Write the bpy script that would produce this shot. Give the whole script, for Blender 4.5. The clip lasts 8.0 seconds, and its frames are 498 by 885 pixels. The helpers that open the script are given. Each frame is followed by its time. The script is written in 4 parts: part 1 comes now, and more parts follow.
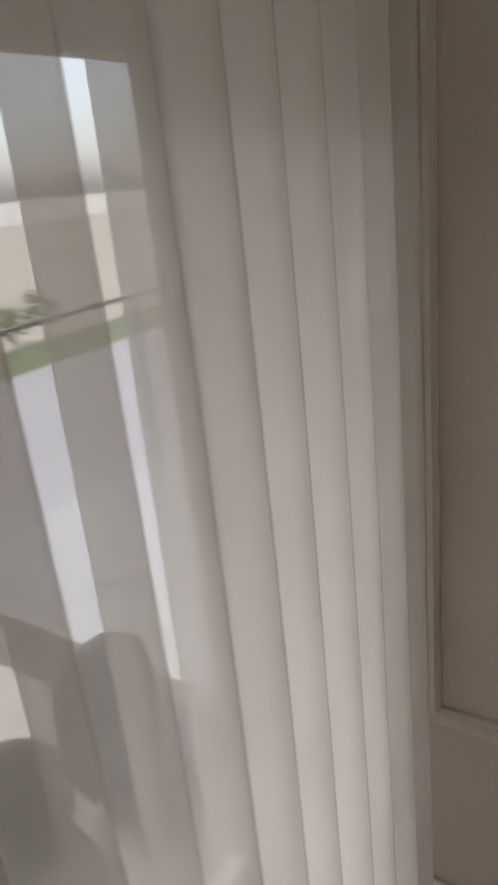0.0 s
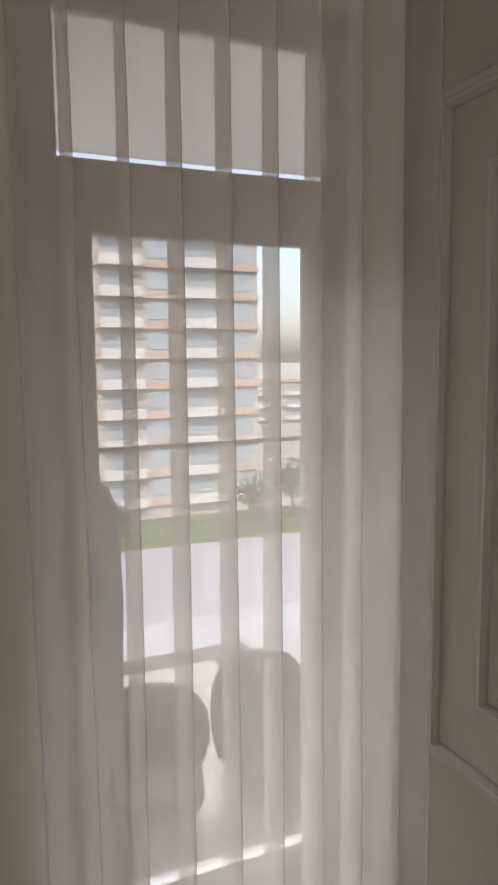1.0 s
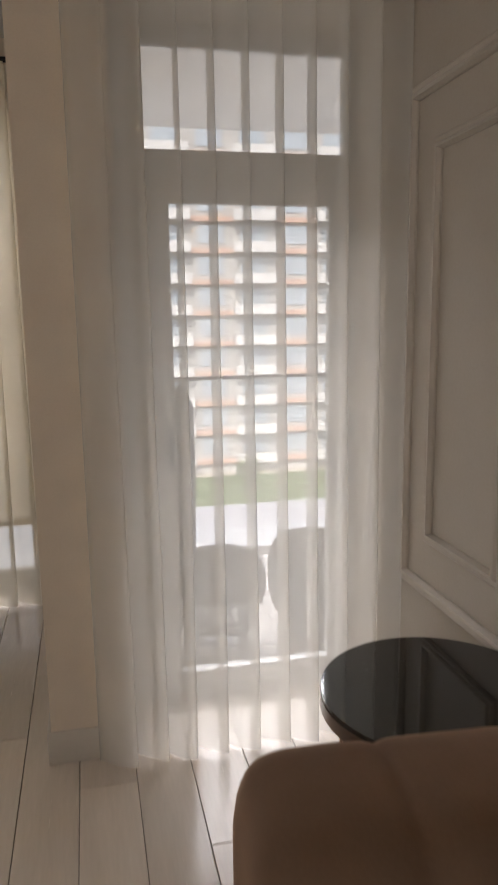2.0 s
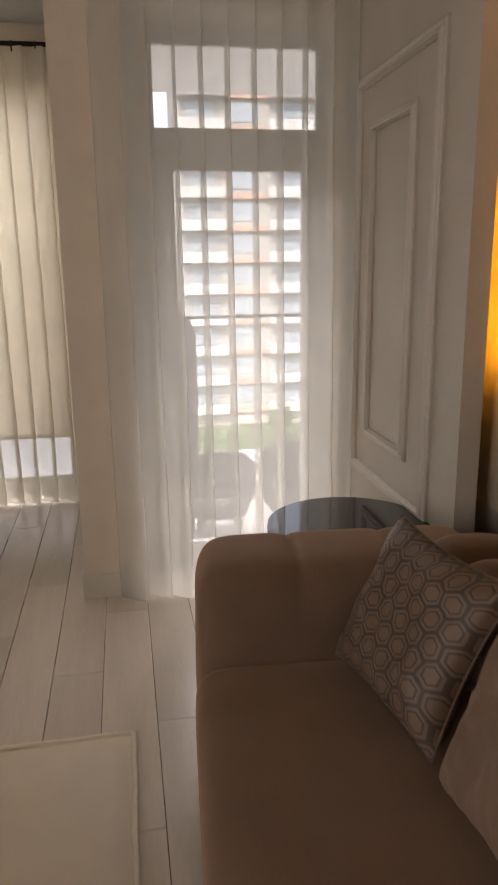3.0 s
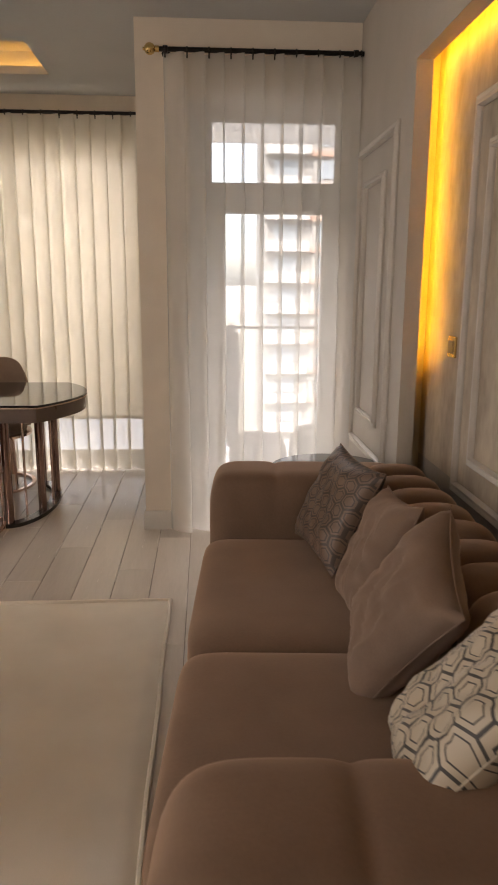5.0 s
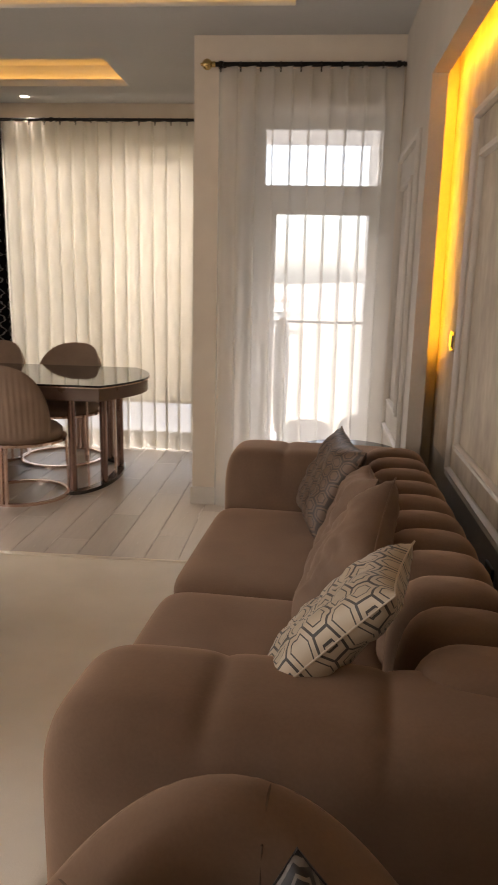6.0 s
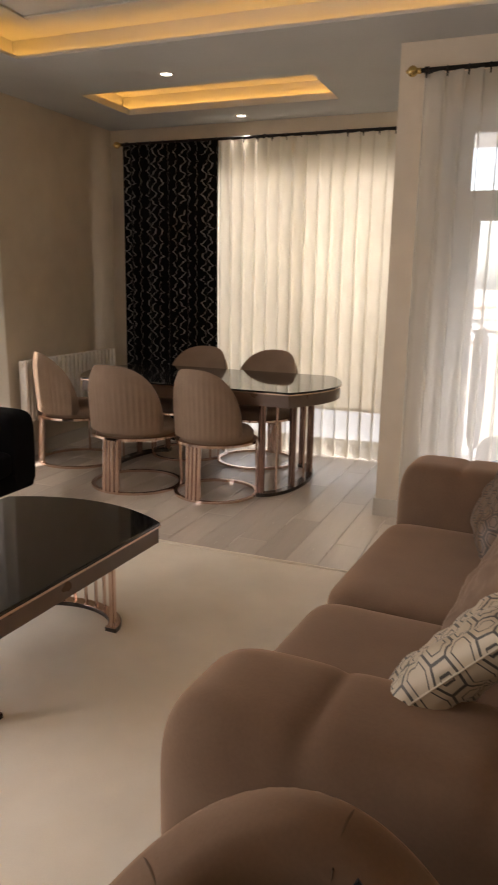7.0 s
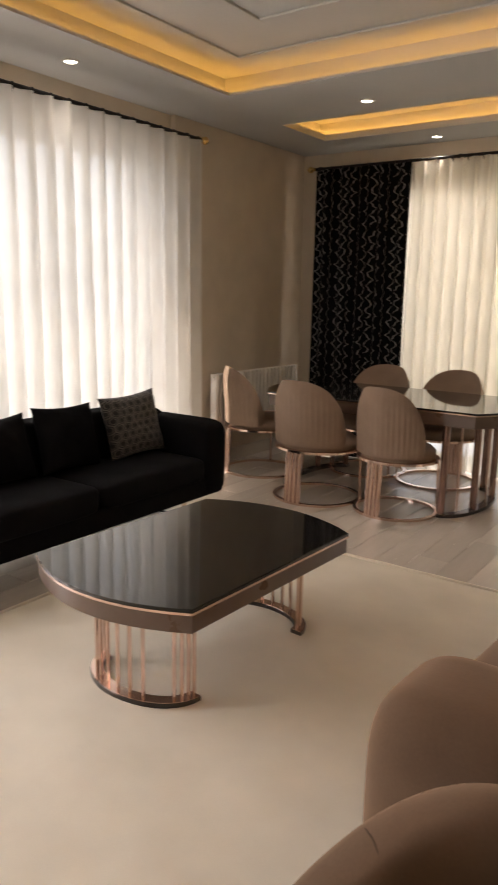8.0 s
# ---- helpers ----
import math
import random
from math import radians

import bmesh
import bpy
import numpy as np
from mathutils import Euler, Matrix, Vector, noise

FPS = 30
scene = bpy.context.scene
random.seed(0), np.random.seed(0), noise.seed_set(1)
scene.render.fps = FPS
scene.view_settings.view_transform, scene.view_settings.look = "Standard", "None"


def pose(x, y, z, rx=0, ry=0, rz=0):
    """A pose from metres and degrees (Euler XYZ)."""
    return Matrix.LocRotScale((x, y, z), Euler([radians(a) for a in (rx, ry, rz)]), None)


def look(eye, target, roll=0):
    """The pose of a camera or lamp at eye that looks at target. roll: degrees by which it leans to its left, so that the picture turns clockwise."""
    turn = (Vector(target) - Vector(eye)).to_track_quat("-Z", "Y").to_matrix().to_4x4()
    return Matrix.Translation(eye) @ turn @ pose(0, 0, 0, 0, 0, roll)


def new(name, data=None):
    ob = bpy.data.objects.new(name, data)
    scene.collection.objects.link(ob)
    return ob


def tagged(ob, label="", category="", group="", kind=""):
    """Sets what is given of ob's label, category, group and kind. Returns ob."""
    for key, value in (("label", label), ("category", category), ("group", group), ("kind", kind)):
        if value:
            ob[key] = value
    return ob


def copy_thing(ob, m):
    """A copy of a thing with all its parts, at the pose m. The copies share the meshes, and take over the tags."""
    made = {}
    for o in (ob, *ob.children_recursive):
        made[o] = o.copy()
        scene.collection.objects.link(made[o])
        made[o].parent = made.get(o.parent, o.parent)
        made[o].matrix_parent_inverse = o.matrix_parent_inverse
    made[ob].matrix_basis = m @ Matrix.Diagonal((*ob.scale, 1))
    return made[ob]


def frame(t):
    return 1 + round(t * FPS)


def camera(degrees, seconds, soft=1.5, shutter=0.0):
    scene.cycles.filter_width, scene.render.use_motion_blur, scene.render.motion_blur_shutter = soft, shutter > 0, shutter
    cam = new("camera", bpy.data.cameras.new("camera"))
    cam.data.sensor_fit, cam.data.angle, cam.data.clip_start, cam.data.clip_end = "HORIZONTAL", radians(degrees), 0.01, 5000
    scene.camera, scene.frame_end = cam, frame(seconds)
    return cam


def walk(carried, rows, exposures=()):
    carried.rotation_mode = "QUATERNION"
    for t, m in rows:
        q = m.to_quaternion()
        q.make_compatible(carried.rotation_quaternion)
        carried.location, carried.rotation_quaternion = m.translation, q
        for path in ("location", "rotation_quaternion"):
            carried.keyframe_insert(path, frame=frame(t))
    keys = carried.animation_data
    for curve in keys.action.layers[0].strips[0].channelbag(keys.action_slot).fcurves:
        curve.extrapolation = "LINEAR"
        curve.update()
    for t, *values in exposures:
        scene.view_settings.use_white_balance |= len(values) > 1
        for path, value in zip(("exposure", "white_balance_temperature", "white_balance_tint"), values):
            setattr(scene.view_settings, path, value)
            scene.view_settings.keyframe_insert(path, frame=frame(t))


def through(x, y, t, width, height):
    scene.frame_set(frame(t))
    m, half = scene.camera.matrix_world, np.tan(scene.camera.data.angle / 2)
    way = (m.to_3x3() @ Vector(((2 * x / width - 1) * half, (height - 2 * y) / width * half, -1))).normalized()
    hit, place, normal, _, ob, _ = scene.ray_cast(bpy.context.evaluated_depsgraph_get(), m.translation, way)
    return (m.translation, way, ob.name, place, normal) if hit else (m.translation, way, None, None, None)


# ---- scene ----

# camera and its walk
cam = camera(38.2, 8.0, soft=1.8, shutter=0.3)
PATH = [
    (0, (-1.16, -0.53, 1.68), (0.37, 0.55, 0.979), -6.1),
    (0.3, (-1.12, -0.95, 1.515), (0.011, 0.634, 1.055), -2.7),
    (0.5, (-1.092, -1.138, 1.512), (-0.135, 0.577, 1.135), -1.0),
    (0.7, (-1.087, -1.273, 1.545), (-0.203, 0.494, 1.234), -0.5),
    (1, (-1.093, -1.482, 1.568), (-0.306, 0.341, 1.332), -0.5),
    (1.5, (-1.083, -1.887, 1.507), (-0.507, 0.011, 1.253), -0.6),
    (2.8, (-0.974, -2.921, 1.472), (-0.633, -1.011, 0.984), -0.9),
    (3, (-0.987, -3.078, 1.467), (-0.659, -1.166, 0.982), -0.8),
    (3.2, (-0.994, -3.232, 1.438), (-0.694, -1.312, 0.962), -0.7),
    (3.5, (-0.997, -3.43, 1.451), (-0.751, -1.507, 0.962), -0.9),
    (4, (-0.985, -3.728, 1.446), (-0.82, -1.79, 0.979), -0.9),
    (4.5, (-0.975, -4.023, 1.472), (-0.83, -2.082, 1.015), -0.4),
    (4.7, (-0.939, -4.08, 1.466), (-0.795, -2.133, 1.033), 0.0),
    (5.8, (-0.539, -4.483, 1.460), (-0.618, -2.532, 1.025), 1.1),
    (6, (-0.468, -4.514, 1.464), (-0.631, -2.571, 1.018), 1.3),
    (6.5, (-0.38, -4.501, 1.479), (-0.833, -2.609, 1.014), 1.2),
    (7, (-0.311, -4.488, 1.484), (-1.037, -2.677, 1.045), 1.0),
    (7.5, (-0.333, -4.575, 1.474), (-1.245, -2.845, 1.057), 0.8),
    (8, (-0.36, -4.657, 1.492), (-1.49, -3.055, 1.091), 1.2),
]
walk(cam, [(t, look(e, a, r)) for t, e, a, r in PATH],
     [(0, 1.28, 6550, 14), (1.5, 1.56, 6550, 14), (3, 1.9, 6800, 16), (4.5, 2.15, 6900, 17), (6.5, 2.38, 6900, 17), (8, 2.46, 6800, 15)])

# world, sun, window light and added fill lamps
world = bpy.data.worlds.new("sky")
scene.world = world
world.use_nodes = True
wn = world.node_tree.nodes
sky = wn.new("ShaderNodeTexSky")
sky.sky_type = "NISHITA"
sky.sun_disc = False
sky.sun_elevation, sky.sun_rotation = radians(48), radians(200)
sky.dust_density = 2.4
haze = wn.new("ShaderNodeHueSaturation")
haze.inputs["Saturation"].default_value = 0.55
world.node_tree.links.new(sky.outputs[0], haze.inputs["Color"])
world.node_tree.links.new(haze.outputs[0], wn["Background"].inputs[0])
wn["Background"].inputs[1].default_value = 0.15
sun = new("sun", bpy.data.lights.new("sun", "SUN"))
sun.data.energy, sun.data.angle, sun.data.color = 1.2, radians(0.5), (1.0, 0.95, 0.86)
sun.matrix_world = look((-20, -60, 70), (6, 20, 0))


def area_light(name, place, aim, w, h, watts, colour):
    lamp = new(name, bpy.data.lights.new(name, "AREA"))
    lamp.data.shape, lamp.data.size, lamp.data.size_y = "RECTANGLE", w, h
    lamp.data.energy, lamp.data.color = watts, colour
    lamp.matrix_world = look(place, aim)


area_light("daylight_north", (-2.3, 2.15, 1.5), (-2.3, 0.6, 0.9), 2.1, 2.5, 5.4, (1.0, 0.965, 0.92))
area_light("daylight_west", (-4.75, -1.6, 1.35), (-3.0, -1.6, 0.8), 2.4, 2.6, 3.0, (1.0, 0.98, 0.95))
# fill lamp in an unseen, added stretch of window; brightens rug and sofa
area_light("fill_west_unseen", (-4.75, -4.25, 1.5), (-1.4, -2.8, 1.3), 2.5, 2.2, 14, (1.0, 0.97, 0.93))
# fill lamp hidden above the balcony edge, added to brighten sheer and tiles
area_light("fill_balcony", (0.6, 3.5, 3.35), (-0.4, 0.3, 0.9), 5.0, 0.7, 98, (0.97, 0.98, 1.0))


# materials
def nodes_of(name):
    m = bpy.data.materials.new(name)
    m.use_nodes = True
    t = m.node_tree
    return m, t.nodes, t.links, t.nodes["Principled BSDF"]


def surface(name, a, b=None, rough=0.6, metal=0.0, scale=3.0, fine=60.0, bump=0.15, depth=0.002, sheen=0.0,
            stretch=(1, 1, 1), coat=0.0, vary=0.0, spread=0.08, gloss=0.5):
    """A plain material: two tones mixed by a broad and a fine noise, with relief and uneven gloss."""
    m, n, l, p = nodes_of(name)
    b = b or tuple(c * 0.82 for c in a)
    co = n.new("ShaderNodeTexCoord")
    mp = n.new("ShaderNodeMapping")
    mp.inputs["Scale"].default_value = stretch
    l.new(co.outputs["Object"], mp.inputs[0])
    big, small = n.new("ShaderNodeTexNoise"), n.new("ShaderNodeTexNoise")
    for tex, s, d in ((big, scale, 4), (small, fine, 3)):
        tex.inputs["Scale"].default_value, tex.inputs["Detail"].default_value = s, d
        l.new(mp.outputs[0], tex.inputs["Vector"])
    add = n.new("ShaderNodeMath")
    add.operation = "MULTIPLY_ADD"
    l.new(small.outputs[0], add.inputs[0])
    add.inputs[1].default_value = 0.45
    l.new(big.outputs[0], add.inputs[2])
    ramp = n.new("ShaderNodeMapRange")
    ramp.inputs[1].default_value, ramp.inputs[2].default_value = 0.45, 1.0
    l.new(add.outputs[0], ramp.inputs[0])
    mix = n.new("ShaderNodeMix")
    mix.data_type = "RGBA"
    mix.inputs[6].default_value, mix.inputs[7].default_value = (*a, 1), (*b, 1)
    l.new(ramp.outputs[0], mix.inputs[0])
    colour = mix.outputs[2]
    if vary:
        info, hsv = n.new("ShaderNodeObjectInfo"), n.new("ShaderNodeHueSaturation")
        r = n.new("ShaderNodeMapRange")
        r.inputs[3].default_value, r.inputs[4].default_value = 1 - vary, 1 + vary
        l.new(info.outputs["Random"], r.inputs[0])
        l.new(r.outputs[0], hsv.inputs["Value"])
        l.new(colour, hsv.inputs["Color"])
        colour = hsv.outputs[0]
    l.new(colour, p.inputs["Base Color"])
    rr = n.new("ShaderNodeMapRange")
    rr.inputs[3].default_value, rr.inputs[4].default_value = max(rough - spread, 0.02), min(rough + spread, 1)
    l.new(big.outputs[0], rr.inputs[0])
    l.new(rr.outputs[0], p.inputs["Roughness"])
    p.inputs["Metallic"].default_value = metal
    p.inputs["Specular IOR Level"].default_value = gloss
    p.inputs["Sheen Weight"].default_value = sheen
    p.inputs["Sheen Tint"].default_value = (*[0.15 + 0.85 * c / max(a) for c in a], 1)
    p.inputs["Coat Weight"].default_value = coat
    if bump:
        bp = n.new("ShaderNodeBump")
        bp.inputs["Strength"].default_value, bp.inputs["Distance"].default_value = bump, depth
        l.new(small.outputs[0], bp.inputs["Height"])
        l.new(bp.outputs[0], p.inputs["Normal"])
    return m


def cloth_light(name, colour, through, clear, weave=900.0):
    """Thin curtain cloth: light passes through it, some of it straight."""
    m, n, l, p = nodes_of(name)
    n.remove(p)
    co, tex = n.new("ShaderNodeTexCoord"), n.new("ShaderNodeTexNoise")
    tex.inputs["Scale"].default_value = 5.0
    l.new(co.outputs["Object"], tex.inputs["Vector"])
    hsv, r = n.new("ShaderNodeHueSaturation"), n.new("ShaderNodeMapRange")
    r.inputs[3].default_value, r.inputs[4].default_value = 0.9, 1.08
    l.new(tex.outputs[0], r.inputs[0])
    l.new(r.outputs[0], hsv.inputs["Value"])
    hsv.inputs["Color"].default_value = (*colour, 1)
    wv = n.new("ShaderNodeTexNoise")
    wv.inputs["Scale"].default_value = weave
    l.new(co.outputs["Object"], wv.inputs["Vector"])
    bp = n.new("ShaderNodeBump")
    bp.inputs["Strength"].default_value, bp.inputs["Distance"].default_value = 0.1, 0.001
    l.new(wv.outputs[0], bp.inputs["Height"])
    dif, tra, cle = n.new("ShaderNodeBsdfDiffuse"), n.new("ShaderNodeBsdfTranslucent"), n.new("ShaderNodeBsdfTransparent")
    for s in (dif, tra):
        l.new(hsv.outputs[0], s.inputs["Color"])
        l.new(bp.outputs[0], s.inputs["Normal"])
    m1, m2 = n.new("ShaderNodeMixShader"), n.new("ShaderNodeMixShader")
    m1.inputs[0].default_value, m2.inputs[0].default_value = through, clear
    l.new(dif.outputs[0], m1.inputs[1])
    l.new(tra.outputs[0], m1.inputs[2])
    l.new(m1.outputs[0], m2.inputs[1])
    l.new(cle.outputs[0], m2.inputs[2])
    l.new(m2.outputs[0], n["Material Output"].inputs[0])
    return m


def glowing(name, colour, strength):
    m, n, l, p = nodes_of(name)
    p.inputs["Base Color"].default_value = (*colour, 1)
    p.inputs["Emission Color"].default_value, p.inputs["Emission Strength"].default_value = (*colour, 1), strength
    return m


def clear_glass(name):
    m, n, l, p = nodes_of(name)
    p.inputs["Base Color"].default_value = (0.97, 0.98, 0.98, 1)
    p.inputs["Roughness"].default_value, p.inputs["Transmission Weight"].default_value, p.inputs["IOR"].default_value = 0.0, 1.0, 1.45
    return m


def maths(n, l, op, a, b=None):
    q = n.new("ShaderNodeMath")
    q.operation = op
    for i, v in enumerate((a, b)):
        if v is None:
            continue
        if isinstance(v, (int, float)):
            q.inputs[i].default_value = v
        else:
            l.new(v, q.inputs[i])
    return q.outputs[0]


def zigzag_cloth(name, base, line, pitch, wave, width, rough=0.75, metal_line=0.0):
    """Woven cloth with broken zigzag threads running up it, by the cloth's own u and v in metres."""
    m, n, l, p = nodes_of(name)
    uv, sep = n.new("ShaderNodeUVMap"), n.new("ShaderNodeSeparateXYZ")
    l.new(uv.outputs[0], sep.inputs[0])
    u, v = sep.outputs[0], sep.outputs[1]
    cell = maths(n, l, "FLOOR", maths(n, l, "DIVIDE", u, pitch))
    shift = maths(n, l, "MULTIPLY", maths(n, l, "SINE", maths(n, l, "MULTIPLY", cell, 12.9)), 0.31)
    vv = maths(n, l, "ADD", v, shift)
    jag = n.new("ShaderNodeTexNoise")
    jag.inputs["Scale"].default_value, jag.inputs["Detail"].default_value = 9.0, 2.0
    l.new(uv.outputs[0], jag.inputs["Vector"])
    vv = maths(n, l, "ADD", vv, maths(n, l, "MULTIPLY", jag.outputs[0], 0.06))
    tri = maths(n, l, "PINGPONG", vv, wave)
    tri2 = maths(n, l, "PINGPONG", maths(n, l, "MULTIPLY", vv, 2.7), wave)
    off = maths(n, l, "ADD", maths(n, l, "MULTIPLY", tri, 1.05), maths(n, l, "MULTIPLY", tri2, 0.3))
    x = maths(n, l, "SUBTRACT", maths(n, l, "SUBTRACT", u, maths(n, l, "MULTIPLY", cell, pitch)), pitch * 0.2)
    d = maths(n, l, "ABSOLUTE", maths(n, l, "SUBTRACT", x, off))
    on = maths(n, l, "LESS_THAN", d, width)
    gap = maths(n, l, "GREATER_THAN", jag.outputs[0], 0.36)
    on = maths(n, l, "MULTIPLY", on, gap)
    mix = n.new("ShaderNodeMix")
    mix.data_type = "RGBA"
    mix.inputs[6].default_value, mix.inputs[7].default_value = (*base, 1), (*line, 1)
    l.new(on, mix.inputs[0])
    l.new(mix.outputs[2], p.inputs["Base Color"])
    l.new(maths(n, l, "MULTIPLY", on, metal_line), p.inputs["Metallic"])
    p.inputs["Roughness"].default_value, p.inputs["Sheen Weight"].default_value = rough, 0.0
    p.inputs["Specular IOR Level"].default_value = 0.08
    return m


def hexagon_cloth(name, base, line, size, width, rough=0.6, sheen=0.1):
    """Cloth with woven hexagon outlines, one inside the next, by its own u and v in metres."""
    m, n, l, p = nodes_of(name)
    uv, sep = n.new("ShaderNodeUVMap"), n.new("ShaderNodeSeparateXYZ")
    l.new(uv.outputs[0], sep.inputs[0])
    u, v = sep.outputs[0], sep.outputs[1]
    dist = []
    for ox, oy in ((0, 0), (0.5, 0.866)):
        a = maths(n, l, "SUBTRACT", maths(n, l, "FRACT", maths(n, l, "ADD", maths(n, l, "DIVIDE", u, size), ox)), 0.5)
        b = maths(n, l, "MULTIPLY", maths(n, l, "SUBTRACT", maths(n, l, "FRACT", maths(n, l, "ADD", maths(n, l, "DIVIDE", v, size * 1.732), oy / 1.732)), 0.5), 1.732)
        a, b = maths(n, l, "ABSOLUTE", a), maths(n, l, "ABSOLUTE", b)
        dist.append(maths(n, l, "MAXIMUM", a, maths(n, l, "ADD", maths(n, l, "MULTIPLY", a, 0.5), maths(n, l, "MULTIPLY", b, 0.866))))
    h = maths(n, l, "MINIMUM", dist[0], dist[1])
    outer = maths(n, l, "GREATER_THAN", h, 0.5 - width / size)
    inner = maths(n, l, "LESS_THAN", maths(n, l, "ABSOLUTE", maths(n, l, "SUBTRACT", h, 0.3)), 0.5 * width / size)
    on = maths(n, l, "MAXIMUM", outer, inner)
    mix = n.new("ShaderNodeMix")
    mix.data_type = "RGBA"
    mix.inputs[6].default_value, mix.inputs[7].default_value = (*base, 1), (*line, 1)
    l.new(on, mix.inputs[0])
    l.new(mix.outputs[2], p.inputs["Base Color"])
    bp = n.new("ShaderNodeBump")
    bp.inputs["Strength"].default_value, bp.inputs["Distance"].default_value = 0.4, 0.002
    l.new(on, bp.inputs["Height"])
    l.new(bp.outputs[0], p.inputs["Normal"])
    p.inputs["Roughness"].default_value, p.inputs["Sheen Weight"].default_value = rough, sheen
    return m


WALL = surface("beige_wallpaper", (0.65, 0.565, 0.455), (0.575, 0.495, 0.40), 0.75, scale=5, fine=160, bump=0.12)
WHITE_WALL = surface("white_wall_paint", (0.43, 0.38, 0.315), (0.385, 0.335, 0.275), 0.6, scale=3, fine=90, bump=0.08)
CEILING = surface("ceiling_paint", (0.51, 0.50, 0.48), (0.465, 0.455, 0.435), 0.85, scale=2, fine=60, bump=0.06)
PANEL_TRIM = surface("panel_moulding_paint", (0.46, 0.41, 0.345), (0.41, 0.36, 0.30), 0.5, scale=4, fine=50, bump=0.05)
TRIM = surface("white_lacquer", (0.56, 0.515, 0.45), (0.50, 0.46, 0.40), 0.4, scale=4, fine=50, bump=0.05)
MARBLED = surface("marbled_wallpaper", (0.46, 0.37, 0.27), (0.24, 0.19, 0.14), 0.55, scale=7, fine=34, bump=0.25, depth=0.003, stretch=(1, 1, 0.45))
# shade on the dado is painted in as a darker grey-brown
DADO = surface("shaded_dado_paper", (0.27, 0.24, 0.205), (0.21, 0.185, 0.155), 0.6, scale=4, fine=40, bump=0.2)
PLANK = surface("pale_oak_laminate", (0.70, 0.625, 0.545), (0.60, 0.535, 0.46), 0.24, scale=2.2, fine=16, bump=0.12, stretch=(7, 0.7, 1), vary=0.10, spread=0.1)
JOINT = surface("dark_joint", (0.20, 0.17, 0.135), None, 0.8)
RUG = surface("cream_rug_pile", (0.86, 0.78, 0.655), (0.74, 0.66, 0.545), 0.95, scale=3.6, fine=420, bump=0.25, depth=0.004, sheen=0.25)
VELVET = surface("taupe_velvet", (0.148, 0.092, 0.058), (0.113, 0.069, 0.044), 0.85, scale=6, fine=130, bump=0.15, sheen=0.42, gloss=0.15)
VELVET_DARK = surface("taupe_piping", (0.115, 0.075, 0.05), None, 0.9, bump=0.05, gloss=0.15)
BLACK_VELVET = surface("black_velvet", (0.007, 0.0065, 0.0075), (0.005, 0.005, 0.006), 0.9, scale=6, fine=150, bump=0.15, gloss=0.08)
CHAIR_CLOTH = surface("beige_chair_velvet", (0.31, 0.215, 0.152), (0.25, 0.172, 0.122), 0.8, scale=8, fine=150, bump=0.15, sheen=0.2)
ROSE = surface("rose_gold_metal", (0.78, 0.59, 0.50), (0.68, 0.50, 0.42), 0.16, 1.0, scale=6, fine=40, bump=0.02, spread=0.06)
ROSE_DARK = surface("rose_brown_metal", (0.36, 0.24, 0.20), (0.28, 0.18, 0.15), 0.2, 1.0, scale=6, fine=40, bump=0.02, spread=0.06)
BRASS = surface("brass", (0.78, 0.57, 0.24), (0.66, 0.46, 0.18), 0.22, 1.0, scale=6, bump=0.02, spread=0.06)
BROWN_LACQUER = surface("brown_lacquer", (0.135, 0.085, 0.06), (0.10, 0.062, 0.045), 0.3, scale=5, fine=30, bump=0.03, coat=0.4)
SMOKED = surface("smoked_black_glass", (0.012, 0.011, 0.010), (0.009, 0.008, 0.008), 0.06, scale=2, bump=0.0, coat=0.15, spread=0.03)
BLACK_METAL = surface("black_metal", (0.018, 0.015, 0.013), None, 0.4, 0.6, scale=8, bump=0.03)
DARK_BASE = surface("dark_lacquer_base", (0.03, 0.018, 0.014), None, 0.25, coat=0.4, bump=0.02)
PVC = surface("white_window_plastic", (0.70, 0.70, 0.68), (0.66, 0.66, 0.64), 0.45, bump=0.03)
ENAMEL = surface("white_radiator_enamel", (0.78, 0.75, 0.70), None, 0.35, bump=0.03)
LINER = surface("taupe_flat_cloth", (0.15, 0.094, 0.06), (0.115, 0.072, 0.047), 0.9, scale=9, fine=180, bump=0.2, sheen=0.2)
LED = glowing("amber_led_strip", (1.0, 0.49, 0.025), 9.5)
LED_COVE = glowing("amber_led_strip_ceiling", (1.0, 0.53, 0.11), 2.5)
SPOT_GLOW = glowing("spot_lamp_glow", (1.0, 0.95, 0.86), 3.0)
GLASS = clear_glass("window_glass")
SHEER = cloth_light("white_sheer", (0.82, 0.795, 0.74), 0.68, 0.48)
CREAM_SHEER = cloth_light("cream_sheer", (0.80, 0.755, 0.66), 0.52, 0.24)
WEST_SHEER = cloth_light("ivory_sheer", (0.84, 0.815, 0.77), 0.58, 0.06)
BLIND = cloth_light("cream_roller_blind", (0.84, 0.805, 0.735), 0.6, 0.03)
ZIGZAG = zigzag_cloth("black_zigzag_cloth", (0.0035, 0.0033, 0.0035), (0.27, 0.255, 0.24), 0.10, 0.052, 0.0046)
HEX_TAUPE = hexagon_cloth("taupe_hexagon_cloth", (0.125, 0.077, 0.047), (0.045, 0.028, 0.018), 0.06, 0.004, rough=0.6, sheen=0.0)
HEX_BLACK = hexagon_cloth("black_hexagon_cloth", (0.009, 0.0085, 0.009), (0.13, 0.115, 0.10), 0.06, 0.0035)
HEX_CREAM = hexagon_cloth("cream_hexagon_cloth", (0.37, 0.30, 0.215), (0.03, 0.024, 0.018), 0.066, 0.0028)
